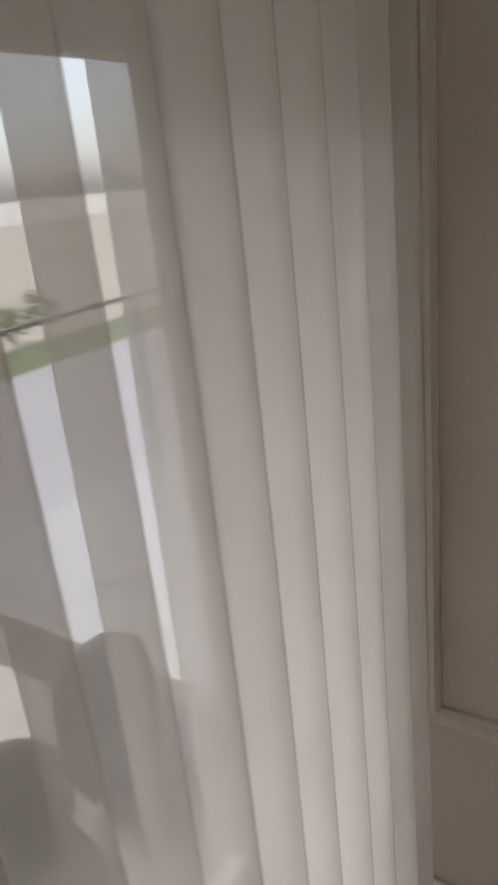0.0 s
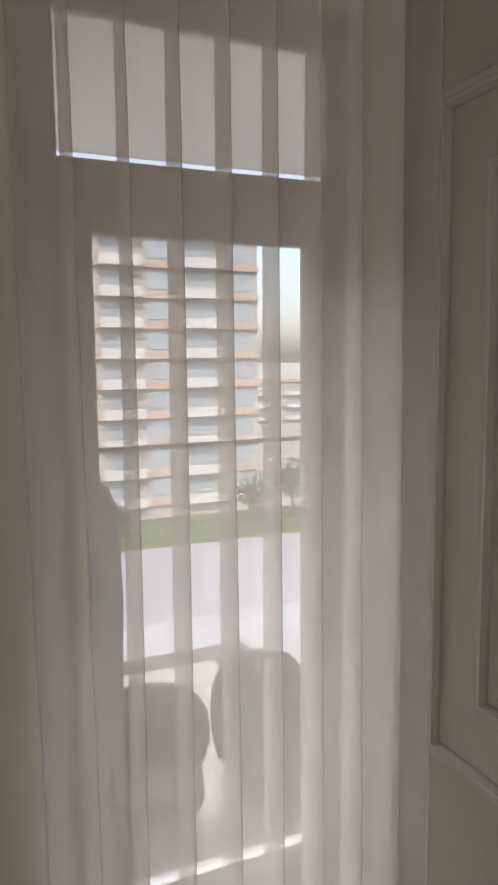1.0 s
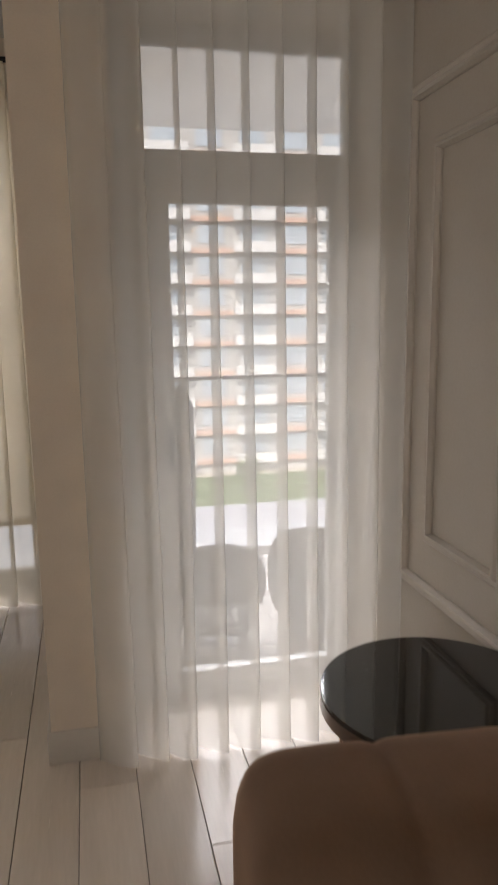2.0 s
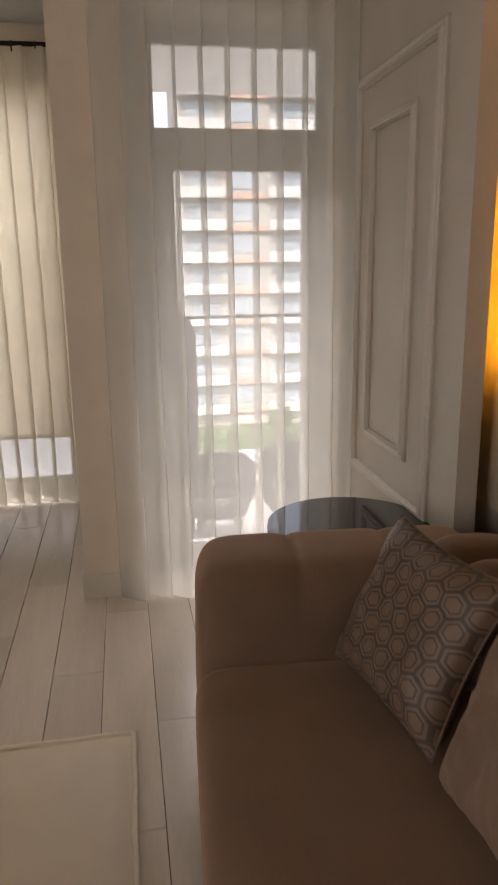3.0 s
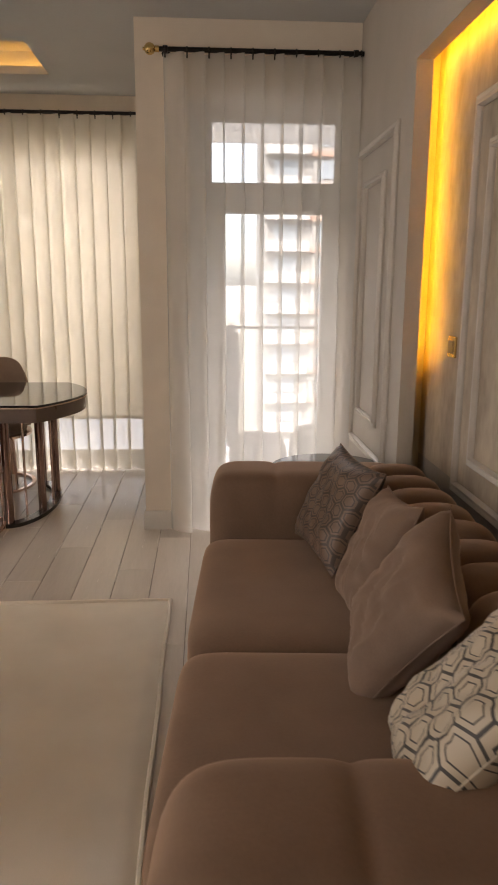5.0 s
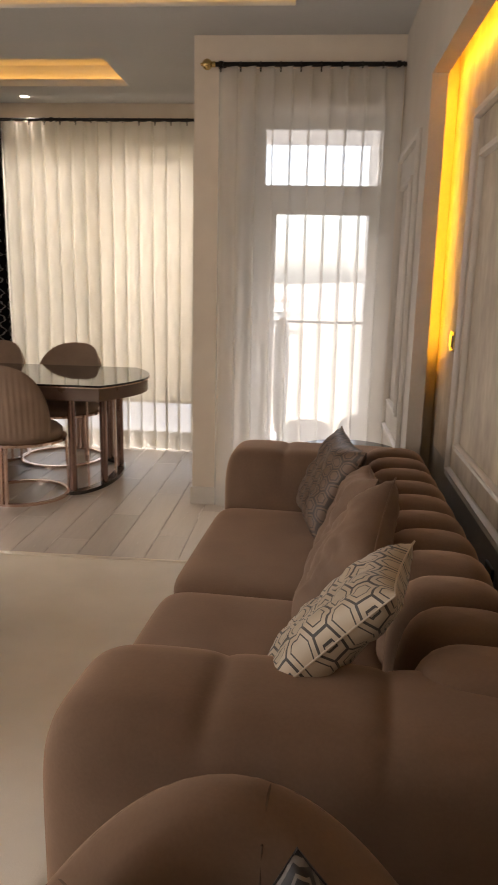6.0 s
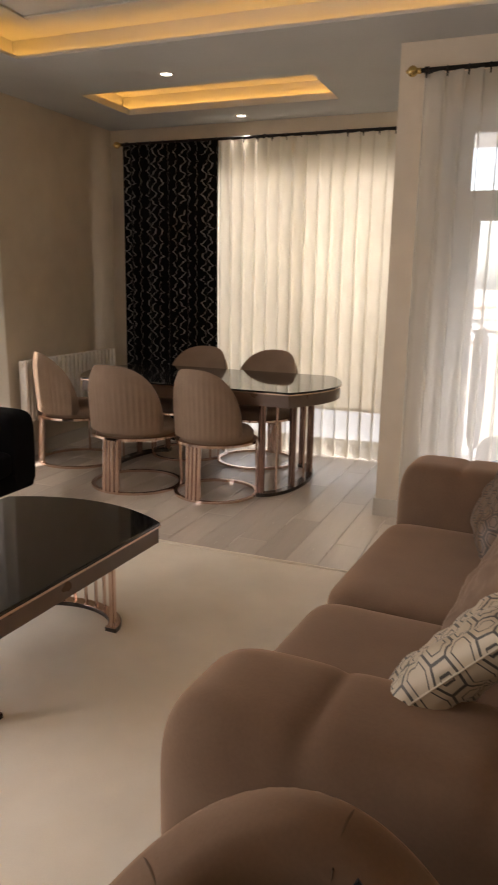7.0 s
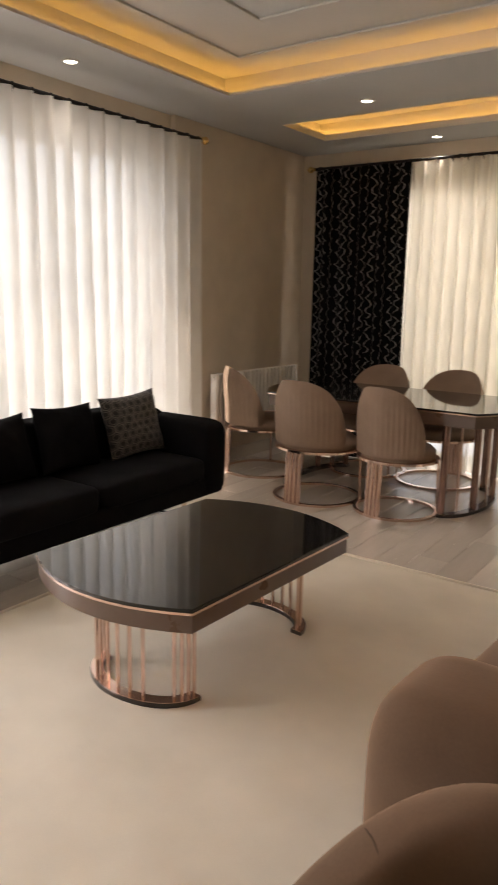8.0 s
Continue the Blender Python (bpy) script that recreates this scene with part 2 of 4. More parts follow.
CONCRETE = surface("pale_balcony_tile", (0.62, 0.61, 0.59), (0.55, 0.54, 0.52), 0.4, scale=2, fine=30)
PLASTER = surface("white_plaster", (0.84, 0.82, 0.78), (0.78, 0.76, 0.72), 0.85, scale=1, fine=20)
WICKER = surface("grey_wicker", (0.10, 0.09, 0.08), (0.06, 0.055, 0.05), 0.7, fine=120, bump=0.6)
CANVAS = surface("grey_canvas", (0.14, 0.135, 0.13), None, 0.9, fine=150)
FACADE = surface("pale_facade", (0.40, 0.39, 0.37), (0.34, 0.33, 0.31), 0.85, scale=0.3, fine=3)
FACADE_BAND = surface("pale_balcony_front", (0.56, 0.55, 0.53), (0.50, 0.49, 0.47), 0.85, scale=0.3, fine=3)
TERRACOTTA = surface("terracotta_band", (0.50, 0.33, 0.26), (0.44, 0.29, 0.22), 0.85, scale=0.3, fine=3)
FAR_GLASS = surface("far_window_glass", (0.36, 0.41, 0.45), (0.25, 0.29, 0.32), 0.2, scale=0.4, bump=0)
GRASS = surface("lawn", (0.10, 0.15, 0.04), (0.07, 0.11, 0.03), 0.95, scale=0.5, fine=6, bump=0.3, depth=0.05)
ROAD = surface("pale_paving", (0.42, 0.42, 0.43), (0.35, 0.35, 0.36), 0.7, scale=0.15, fine=2)
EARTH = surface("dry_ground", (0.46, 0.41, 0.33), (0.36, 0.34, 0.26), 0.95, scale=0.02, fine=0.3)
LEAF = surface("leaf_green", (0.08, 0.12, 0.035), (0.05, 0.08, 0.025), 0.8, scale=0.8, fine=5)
# distance haze is put into the hills' colour, paler than the ground
PAINTED_HAZE = surface("hills_painted_haze", (0.60, 0.56, 0.51), (0.50, 0.48, 0.42), 0.95, scale=0.01, fine=0.1)
BARK = surface("bark", (0.12, 0.09, 0.06), None, 0.9)


# shape helpers
def part(name, bm, material, parent=None, label="", smooth=0.0):
    """Links a bmesh as one mesh object under a thing, a part or the setting."""
    me = bpy.data.meshes.new(name)
    bm.to_mesh(me)
    bm.free()
    me.materials.append(material)
    if smooth:
        me.polygons.foreach_set("use_smooth", [True] * len(me.polygons))
        me.set_sharp_from_angle(angle=radians(smooth))
    ob = new(name, me)
    if parent:
        ob.parent = parent
    return tagged(ob, label)


def thing(name, label, category, group="", place=(0, 0, 0), rz=0.0):
    ob = new(name)
    ob.empty_display_size = 0.05
    ob.matrix_basis = pose(*place, 0, 0, rz)
    return tagged(ob, label, category, group)


def setting(name, bm, material, label, smooth=0.0):
    return tagged(part(name, bm, material, None, label, smooth), kind="structure")


def block(bm, lo, hi, bevel=0.0, seg=2):
    """Adds a box from lo to hi."""
    made = bmesh.ops.create_cube(bm, size=1)["verts"]
    mid, size = [(a + b) / 2 for a, b in zip(lo, hi)], [abs(b - a) for a, b in zip(lo, hi)]
    bmesh.ops.transform(bm, matrix=Matrix.Translation(mid) @ Matrix.Diagonal((*size, 1)), verts=made)
    if bevel:
        edges = list({e for v in made for e in v.link_edges})
        bmesh.ops.bevel(bm, geom=edges, offset=bevel, segments=seg, affect="EDGES", profile=0.5)
    return bm


def blocks(*pairs, bevel=0.0, seg=2):
    bm = bmesh.new()
    for lo, hi in pairs:
        block(bm, lo, hi, bevel, seg)
    return bm


def sheet(fn, nu, nv, close_u=False, close_v=False, uv=None, bm=None):
    """Adds a surface of nu by nv faces from fn(u, v), u and v from 0 to 1."""
    bm = bm or bmesh.new()
    cu, cv = nu if close_u else nu + 1, nv if close_v else nv + 1
    grid = [[bm.verts.new(fn(i / nu, j / nv)) for j in range(cv)] for i in range(cu)]
    layer = bm.loops.layers.uv.verify() if uv else None
    for i in range(nu):
        for j in range(nv):
            ring = [(i, j), (i + 1, j), (i + 1, j + 1), (i, j + 1)]
            f = bm.faces.new([grid[a % cu][b % cv] for a, b in ring])
            if uv:
                for loop, (a, b) in zip(f.loops, ring):
                    loop[layer].uv = uv(a / nu, b / nv)
    return bm


def power(c, e):
    return math.copysign(abs(c) ** e, c)


def puff(bm, mid, half, flat=0.35, side=0.35, n=20, tilt=None):
    """Adds a stuffed block: a rounded box with swelling faces. flat: upright profile, side: plan outline; lower is boxier."""
    m = tilt or Matrix()

    def at(u, v):
        a, b = 2 * math.pi * u, math.pi * (v - 0.5)
        c = 0.0005 if v in (0, 1) else power(math.cos(b), flat)
        return Vector(mid) + m @ Vector((half[0] * c * power(math.cos(a), side), half[1] * c * power(math.sin(a), side), half[2] * power(math.sin(b), flat)))

    return sheet(at, n * 2, n, close_u=True, bm=bm)


def tube(bm, points, r, n=8, closed=False):
    """Adds a round rod along points."""
    pts = [Vector(p) for p in points]
    k = len(pts)
    rings = []
    for i, p in enumerate(pts):
        a, b = (pts[(i - 1) % k], pts[(i + 1) % k]) if closed else (pts[max(i - 1, 0)], pts[min(i + 1, k - 1)])
        d = (b - a).normalized()
        ref = Vector((0, 0, 1)) if abs(d.z) < 0.9 else Vector((1, 0, 0))
        s = d.cross(ref).normalized()
        t = s.cross(d)
        rings.append([bm.verts.new(p + r * (math.cos(2 * math.pi * j / n) * s + math.sin(2 * math.pi * j / n) * t)) for j in range(n)])
    for i in range(k if closed else k - 1):
        for j in range(n):
            bm.faces.new([rings[i][j], rings[i][(j + 1) % n], rings[(i + 1) % k][(j + 1) % n], rings[(i + 1) % k][j]])
    if not closed:
        bm.faces.new(rings[0][::-1])
        bm.faces.new(rings[-1])
    return bm


def lathe(bm, profile, mid=(0, 0, 0), n=28):
    """Adds a turned solid from (radius, height) pairs."""
    k = len(profile) - 1

    def at(u, v):
        r, z = profile[round(v * k)]
        a = 2 * math.pi * u
        return Vector(mid) + Vector((max(r, 0.0004) * math.cos(a), max(r, 0.0004) * math.sin(a), z))

    return sheet(at, n, k, close_u=True, bm=bm)


def slab(bm, outline, z0, z1, bevel=0.0):
    """Adds a plate of a flat outline between two heights."""
    low, top = [bm.verts.new((x, y, z0)) for x, y in outline], [bm.verts.new((x, y, z1)) for x, y in outline]
    k = len(outline)
    bm.faces.new(low[::-1])
    cap = bm.faces.new(top)
    for i in range(k):
        bm.faces.new([low[i], low[(i + 1) % k], top[(i + 1) % k], top[i]])
    if bevel:
        bmesh.ops.bevel(bm, geom=list(cap.edges), offset=bevel, segments=2, affect="EDGES", profile=0.5)
    return bm


def bowed(w, d, sag, n=12):
    """The outline of a table top: straight long sides along x, bowed ends."""
    pts = []
    for s in (1, -1):
        for i in range(n + 1):
            v = 1 - 2 * i / n
            pts.append((s * (w / 2 - sag + sag * (1 - v * v)), -s * v * d / 2))
    return pts


def pillow_bm(w, h, thick, seed=0, n=26):
    """A square stuffed cushion lying in the xz plane, pointed at the corners, with creases."""
    bm = bmesh.new()
    for s in (1, -1):
        def at(u, v, s=s):
            a, b = 2 * u - 1, 2 * v - 1
            fill = (max(1 - a ** 4, 0) * max(1 - b ** 4, 0)) ** 0.55
            x, z = a * w / 2 * (1 - 0.10 * (1 - b * b)), b * h / 2 * (1 - 0.10 * (1 - a * a))
            ripple = (0.016 * noise.noise(Vector((a * 2.2 + seed, b * 2.2, s))) - 0.012 * (1 - abs(noise.noise(Vector((a * 3.1 + b + seed * 2, b * 2.4 - a, s * 3))))) ** 6) * fill
            return (x, -s * (thick / 2 * fill + ripple), z)

        sheet(at, n, n, uv=lambda u, v: (u * w, v * h), bm=bm)
    bmesh.ops.remove_doubles(bm, verts=bm.verts, dist=0.0004)
    bmesh.ops.recalc_face_normals(bm, faces=bm.faces)
    return bm


# ground, floor and walls
X_E, X_W, Y_N, Y_S, H = 0.0, -4.22, 1.66, -6.3, 2.82
floor = setting("floor", blocks(((-4.7, Y_S - 0.2, -0.2), (0.4, 2.1, -0.012))), JOINT, "floor of pale grey oak planks with dark joints")

wall_bay = setting("wall_bay", blocks(((-1.215, 0.0, 0.0), (-1.0, 1.66, 3.2)), ((-1.0, 0.0, 0.0), (-0.93, 0.36, 3.2)), ((-0.93, 0.0, 2.44), (0.0, 0.36, 3.2)),
                                      ((-0.04, 0.02, 0.0), (0.0, 0.36, 2.44))), WALL, "beige papered wall round the balcony door")
wall_north = setting("wall_north", blocks(((-4.6, Y_N, 0), (-3.25, 1.92, 3.2)), ((-3.25, Y_N, 2.50), (-1.3, 1.92, 3.2)), ((-1.3, Y_N, 0), (-1.0, 1.92, 3.2))),
                     WALL, "beige papered wall with a wide window behind curtains")
wall_west = setting("wall_west", blocks(((-4.5, -0.25, 0), (X_W, Y_N, 3.2)), ((-4.5, -0.5, 0), (-4.26, -0.25, 3.2)), ((-4.5, -5.6, 2.50), (-4.26, -0.5, 3.2)),
                                        ((-4.5, Y_S, 0), (-4.26, -5.6, 3.2))), WALL, "beige papered wall with a wide window")
wall_south = setting("wall_south", blocks(((-4.6, Y_S - 0.2, 0), (0.4, Y_S, 3.2))), WALL, "plain beige wall")
NICHE_Y, NICHE_Z, NICHE_S = -1.095, 2.34, -5.3
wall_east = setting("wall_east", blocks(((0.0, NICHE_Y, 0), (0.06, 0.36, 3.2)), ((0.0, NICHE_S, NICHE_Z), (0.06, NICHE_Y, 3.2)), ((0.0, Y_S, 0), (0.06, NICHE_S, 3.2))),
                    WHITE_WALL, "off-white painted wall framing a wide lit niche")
niche_back = setting("wall_niche", blocks(((0.135, Y_S, 0.70), (0.3, 0.36, 3.2))), MARBLED, "brown marbled wallpaper at the back of the niche")
niche_dado = setting("wall_niche_dado", blocks(((0.135, Y_S, 0), (0.3, 0.36, 0.70))), DADO, "dado below the niche panels, its shade painted grey-brown")


def moulding(name, x, y0, y1, z0, z1, w, label, side=-1):
    """A frame of picture moulding on a wall of constant x: a stepped profile with mitred corners."""
    steps = ((0.0, 0.0), (0.0, 0.010), (0.15, 0.016), (0.45, 0.012), (0.6, 0.020), (0.85, 0.022), (1.0, 0.008), (1.0, 0.0))
    mid = ((y0 + y1) / 2, (z0 + z1) / 2)
    hy, hz = abs(y1 - y0) / 2, abs(z1 - z0) / 2
    bm = bmesh.new()
    rings = []
    for f, out in steps:
        a, b = hy - f * w, hz - f * w
        rings.append([bm.verts.new((x + side * out, mid[0] + p * a, mid[1] + q * b)) for p, q in ((-1, -1), (1, -1), (1, 1), (-1, 1))])
    for r0, r1 in zip(rings, rings[1:]):
        for i in range(4):
            bm.faces.new([r0[i], r0[(i + 1) % 4], r1[(i + 1) % 4], r1[i]])
    bmesh.ops.recalc_face_normals(bm, faces=bm.faces)
    return setting(name, bm, PANEL_TRIM, label)


moulding("trim_panel_outer", 0.0, -0.078, -0.895, 0.575, 2.16, 0.045, "white picture moulding, large panel frame")
moulding("trim_panel_inner", 0.0, -0.25, -0.69, 0.757, 1.98, 0.036, "white picture moulding, inner panel frame")
NX = 0.135
moulding("trim_niche_outer", NX, -1.46, -2.9, 0.66, 2.12, 0.045, "cream picture moulding on marbled wallpaper")
moulding("trim_niche_inner", NX, -1.62, -2.74, 0.80, 1.95, 0.036, "cream inner picture moulding on marbled wallpaper")
moulding("trim_niche_outer", NX, -3.1, -4.9, 0.66, 2.12, 0.045, "cream picture moulding on marbled wallpaper")

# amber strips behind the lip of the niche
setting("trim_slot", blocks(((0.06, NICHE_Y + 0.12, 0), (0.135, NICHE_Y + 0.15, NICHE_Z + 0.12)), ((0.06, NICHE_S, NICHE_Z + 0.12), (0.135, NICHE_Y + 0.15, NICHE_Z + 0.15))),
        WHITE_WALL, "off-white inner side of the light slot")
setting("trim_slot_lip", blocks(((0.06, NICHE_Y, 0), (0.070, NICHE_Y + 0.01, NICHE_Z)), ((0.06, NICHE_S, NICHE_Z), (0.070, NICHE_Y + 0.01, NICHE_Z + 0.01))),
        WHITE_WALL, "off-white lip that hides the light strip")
setting("trim_led_side", blocks(((0.0605, NICHE_Y + 0.03, 1.14), (0.067, NICHE_Y + 0.045, NICHE_Z + 0.03))), LED, "amber light strip behind the niche edge")
setting("trim_led_top", blocks(((0.0605, NICHE_S, NICHE_Z + 0.03), (0.067, NICHE_Y + 0.03, NICHE_Z + 0.045))), LED, "amber light strip behind the niche head")


# ceiling with two sunk trays
def frame_blocks(outer, inner, z0, z1):
    (a0, b0, a1, b1), (c0, d0, c1, d1) = outer, inner
    return [((a0, b0, z0), (c0, b1, z1)), ((c1, b0, z0), (a1, b1, z1)), ((c0, b0, z0), (c1, d0, z1)), ((c0, d1, z0), (c1, b1, z1))]


T1, T2 = (-3.55, -4.9, -0.62, -0.45), (-3.70, 0.445, -1.885, 1.13)
C1, C2 = (-3.72, -5.05, -0.47, -0.28), (-3.82, 0.34, -1.81, 1.24)
pieces = frame_blocks((-4.6, Y_S - 0.2, 0.4, 0.1), T1, H, H + 0.02) + frame_blocks((-4.6, Y_S - 0.2, 0.4, 0.1), C1, H + 0.02, H + 0.17)
pieces += frame_blocks((-4.6, 0.1, -1.0, 1.92), T2, H, H + 0.05) + frame_blocks((-4.6, 0.1, -1.0, 1.92), C2, H + 0.05, H + 0.17)
pieces += [((-4.6, Y_S - 0.2, H + 0.17), (0.4, 0.1, 3.3)), ((-4.6, 0.1, H + 0.17), (-1.0, 1.92, 3.3))]
ceiling_bm = blocks(*pieces)


def ceiling_ridge(bm, x0, y0, x1, y1, z, w=0.045, drop=0.014):
    for lo, hi in frame_blocks((x0, y0, x1, y1), (x0 + w, y0 + w, x1 - w, y1 - w), z - drop, z - 0.0005):
        block(bm, lo, hi, 0.004)


ceiling_ridge(ceiling_bm, -3.38, -4.75, -0.80, -0.60, H + 0.17)
ceiling_ridge(ceiling_bm, -2.90, -4.3, -1.28, -1.06, H + 0.17)
setting("ceiling", ceiling_bm, CEILING, "white plaster ceiling with two sunk trays and amber coves")


def cove_strips(name, t, c, z):
    e, w = 0.035, 0.012
    x0, y0, x1, y1 = c[0] + e, c[1] + e, c[2] - e, c[3] - e
    for lo, hi in frame_blocks((x0, y0, x1, y1), (x0 + w, y0 + w, x1 - w, y1 - w), z, z + 0.008):
        setting(name, blocks((lo, hi)), LED_COVE, "amber light strip in the ceiling cove")


cove_strips("trim_cove", T1, C1, H + 0.0205)
cove_strips("trim_cove", T2, C2, H + 0.0505)

# baseboards
BASE = [((-1.228, -0.012, 0), (-0.99, -0.0005, 0.118)), ((-1.228, -0.0005, 0), (-1.2155, Y_N, 0.118)), ((-3.9, Y_N - 0.012, 0), (-1.23, Y_N - 0.0005, 0.118)),
        ((X_W + 0.0005, -0.25, 0), (X_W + 0.012, Y_N - 0.013, 0.118)), ((-4.2595, Y_S, 0), (-4.248, -0.25, 0.118)), ((-0.012, NICHE_Y, 0), (-0.0005, -0.02, 0.118))]
for lo, hi in BASE:
    setting("baseboard", blocks((lo, hi), bevel=0.004), TRIM, "white painted baseboard with a rounded top")


# doors and windows
def pane(name, lo, hi, parent):
    ob = part(name, blocks((lo, hi)), GLASS, parent)
    ob.visible_shadow = False
    return ob


door = tagged(new("door_1"), "white plastic balcony door with a glass pane and transom light", "door", kind="structure")
fy0, fy1 = 0.30, 0.362
part("door_frame", blocks(((-0.93, fy0, 0), (-0.84, fy1, 2.44)), ((-0.045, fy0, 0), (-0.04, fy1, 2.44)), ((-0.84, fy0, 2.385), (-0.045, fy1, 2.44)),
                          ((-0.84, fy0, 1.975), (-0.045, fy1, 2.00)), ((-0.84, fy0, 0), (-0.045, fy1, 0.03)), bevel=0.003), PVC, door)
part("transom_sash", blocks(((-0.84, 0.315, 2.0), (-0.805, 0.355, 2.385)), ((-0.075, 0.315, 2.0), (-0.045, 0.355, 2.385)), ((-0.805, 0.315, 2.0), (-0.075, 0.355, 2.045)),
                            ((-0.805, 0.315, 2.378), (-0.075, 0.355, 2.385)), bevel=0.003), PVC, door)
leaf = part("door_leaf", blocks(((-0.84, 0.31, 0.03), (-0.729, 0.36, 1.975)), ((-0.139, 0.31, 0.03), (-0.045, 0.36, 1.975)), ((-0.729, 0.31, 1.868), (-0.139, 0.36, 1.975)),
                                ((-0.729, 0.31, 0.03), (-0.139, 0.36, 0.108)), bevel=0.004), PVC, door)
pane("door_pane", (-0.735, 0.333, 0.10), (-0.133, 0.339, 1.875), door)
pane("transom_pane", (-0.81, 0.333, 2.04), (-0.07, 0.339, 2.382), door)
hb = blocks(((-0.765, 0.298, 0.93), (-0.735, 0.309, 1.08)), bevel=0.004)
tube(hb, [(-0.75, 0.305, 1.04), (-0.75, 0.262, 1.04), (-0.75, 0.255, 1.03), (-0.75, 0.255, 0.93)], 0.009)
part("door_handle", hb, BLACK_METAL, leaf, "dark metal lever handle", 40)


def wide_window(name, label, axis, at, a0, a1, z0, z1, mullions):
    """A window in a wall across y (axis 'y') or x, with frame, mullions and panes."""
    ob = tagged(new(name), label, "window", kind="structure")

    def cube(p0, p1, q0, q1, d0, d1):
        return ((p0, at + d0, q0), (p1, at + d1, q1)) if axis == "y" else ((at + d0, p0, q0), (at + d1, p1, q1))

    fr = [cube(a0, a0 + 0.06, z0, z1, -0.03, 0.03), cube(a1 - 0.06, a1, z0, z1, -0.03, 0.03), cube(a0 + 0.06, a1 - 0.06, z0, z0 + 0.06, -0.03, 0.03), cube(a0 + 0.06, a1 - 0.06, z1 - 0.06, z1, -0.03, 0.03)]
    part("window_frame", blocks(*fr, bevel=0.003), PVC, ob)
    step = (a1 - a0 - 0.12) / (mullions + 1)
    for i in range(mullions):
        c = a0 + 0.06 + step * (i + 1)
        part("mullion", blocks(cube(c - 0.045, c + 0.045, z0 + 0.06, z1 - 0.06, -0.028, 0.028), bevel=0.003), PVC, ob)
    for i in range(mullions + 1):
        c = a0 + 0.06 + step * i
        pane("pane", *cube(c, c + step, z0 + 0.05, z1 - 0.05, -0.004, 0.004), ob)
    return ob


wide_window("window_1", "wide white window wall behind cream curtains", "y", 1.80, -3.25, -1.3, 0.0, 2.50, 1)
# south of y = -2.85 the window is added, bare and out of view
wide_window("window_2", "wide white window wall behind ivory curtains, unseen south part added", "x", -4.40, -5.6, -0.5, 0.0, 2.50, 3)


# curtains
def fold_sheet(axis, at, a0, a1, z0, z1, pitch, deep, back, seed, nv=16, flare=0.3, per=18):
    """Hanging cloth in soft overlapping folds, along x at y = at (axis 'x') or along y at x = at."""
    length, folds = a1 - a0, max(2, round(abs(a1 - a0) / pitch))
    p = length / folds

    def place(u, v):
        z = z0 + (z1 - z0) * v
        ph = 2 * math.pi * folds * u
        low = 1 - v
        wob = noise.noise(Vector((u * folds * 0.45 + seed, z * 0.5, seed)))
        d = deep * (0.75 + flare * low) * (1 + 0.35 * noise.noise(Vector((u * folds * 0.5, seed, z * 0.3))))
        s = length * u - back * p * math.sin(ph) * (0.75 + 0.35 * low) * (1 + 0.3 * wob) - 0.06 * p * math.sin(2 * ph + 1.3 + 2 * wob) + 0.011 * wob * low
        o = d * math.sin(ph) + 0.012 * wob * low
        s = min(max(s, min(0, length)), max(0, length))
        hem = 0.006 * math.sin(ph * 0.5 + seed) * (v == 0)
        return (a0 + s, at + o, z + hem) if axis == "x" else (at + o, a0 + s, z + hem)

    return sheet(place, folds * per, nv, uv=lambda u, v: (u * abs(length) * 1.45, z0 + (z1 - z0) * v))


def curtain(label, material, group, *fold):
    ob = thing("curtain", label, "curtain", group)
    part("cloth", fold_sheet(*fold), material, ob, smooth=180)
    return ob


def curtain_rod(label, p0, p1, finials, brackets, out, rings):
    """A black rod on brackets, with brass ball finials."""
    ob = thing("curtain_rod", label, "curtain rod", "curtain rods")
    a, b = Vector(p0), Vector(p1)
    d = (b - a).normalized()
    part("rod", tube(bmesh.new(), [a, b], 0.013, 12), BLACK_METAL, ob, smooth=40)
    for end, way in finials:
        c = Vector(end)
        w = Vector(way)
        bm = tube(bmesh.new(), [c, c + w * 0.02], 0.016, 12)
        puff(bm, c + w * 0.048, (0.03, 0.03, 0.03), 1, 1, 8)
        tube(bm, [c + w * 0.075, c + w * 0.084], 0.009, 8)
        part("finial", bm, BRASS, ob, "brass ball finial", 60)
    hoop = bmesh.new()
    side = Vector((0, 0, 1)).cross(d)
    tube(hoop, [0.019 * math.cos(k * math.pi / 6) * side + (0.019 * math.sin(k * math.pi / 6) - 0.005) * Vector((0, 0, 1)) for k in range(12)], 0.0042, 5, closed=True)
    tube(hoop, [(0, 0, -0.022), (0, 0, -0.040)], 0.004, 5)
    first_ring = part("ring", hoop, BLACK_METAL, ob, "black curtain ring", 60)
    r0, r1, count = rings
    for k in range(count):
        ring = first_ring if k == 0 else tagged(new("ring", first_ring.data), "black curtain ring")
        ring.parent = ob
        ring.location = a + d * (r0 + (r1 - r0) * k / (count - 1))
    for t in brackets:
        c = a + (b - a) * t
        o = Vector(out)
        bm = tube(bmesh.new(), [c, c + o], 0.008, 8)
        tube(bm, [c + o * 0.93, c + o], 0.024, 12)
        tube(bm, [c - d * 0.012, c + d * 0.012], 0.019, 12)
        part("bracket", bm, BLACK_METAL, ob, smooth=40)
    return ob


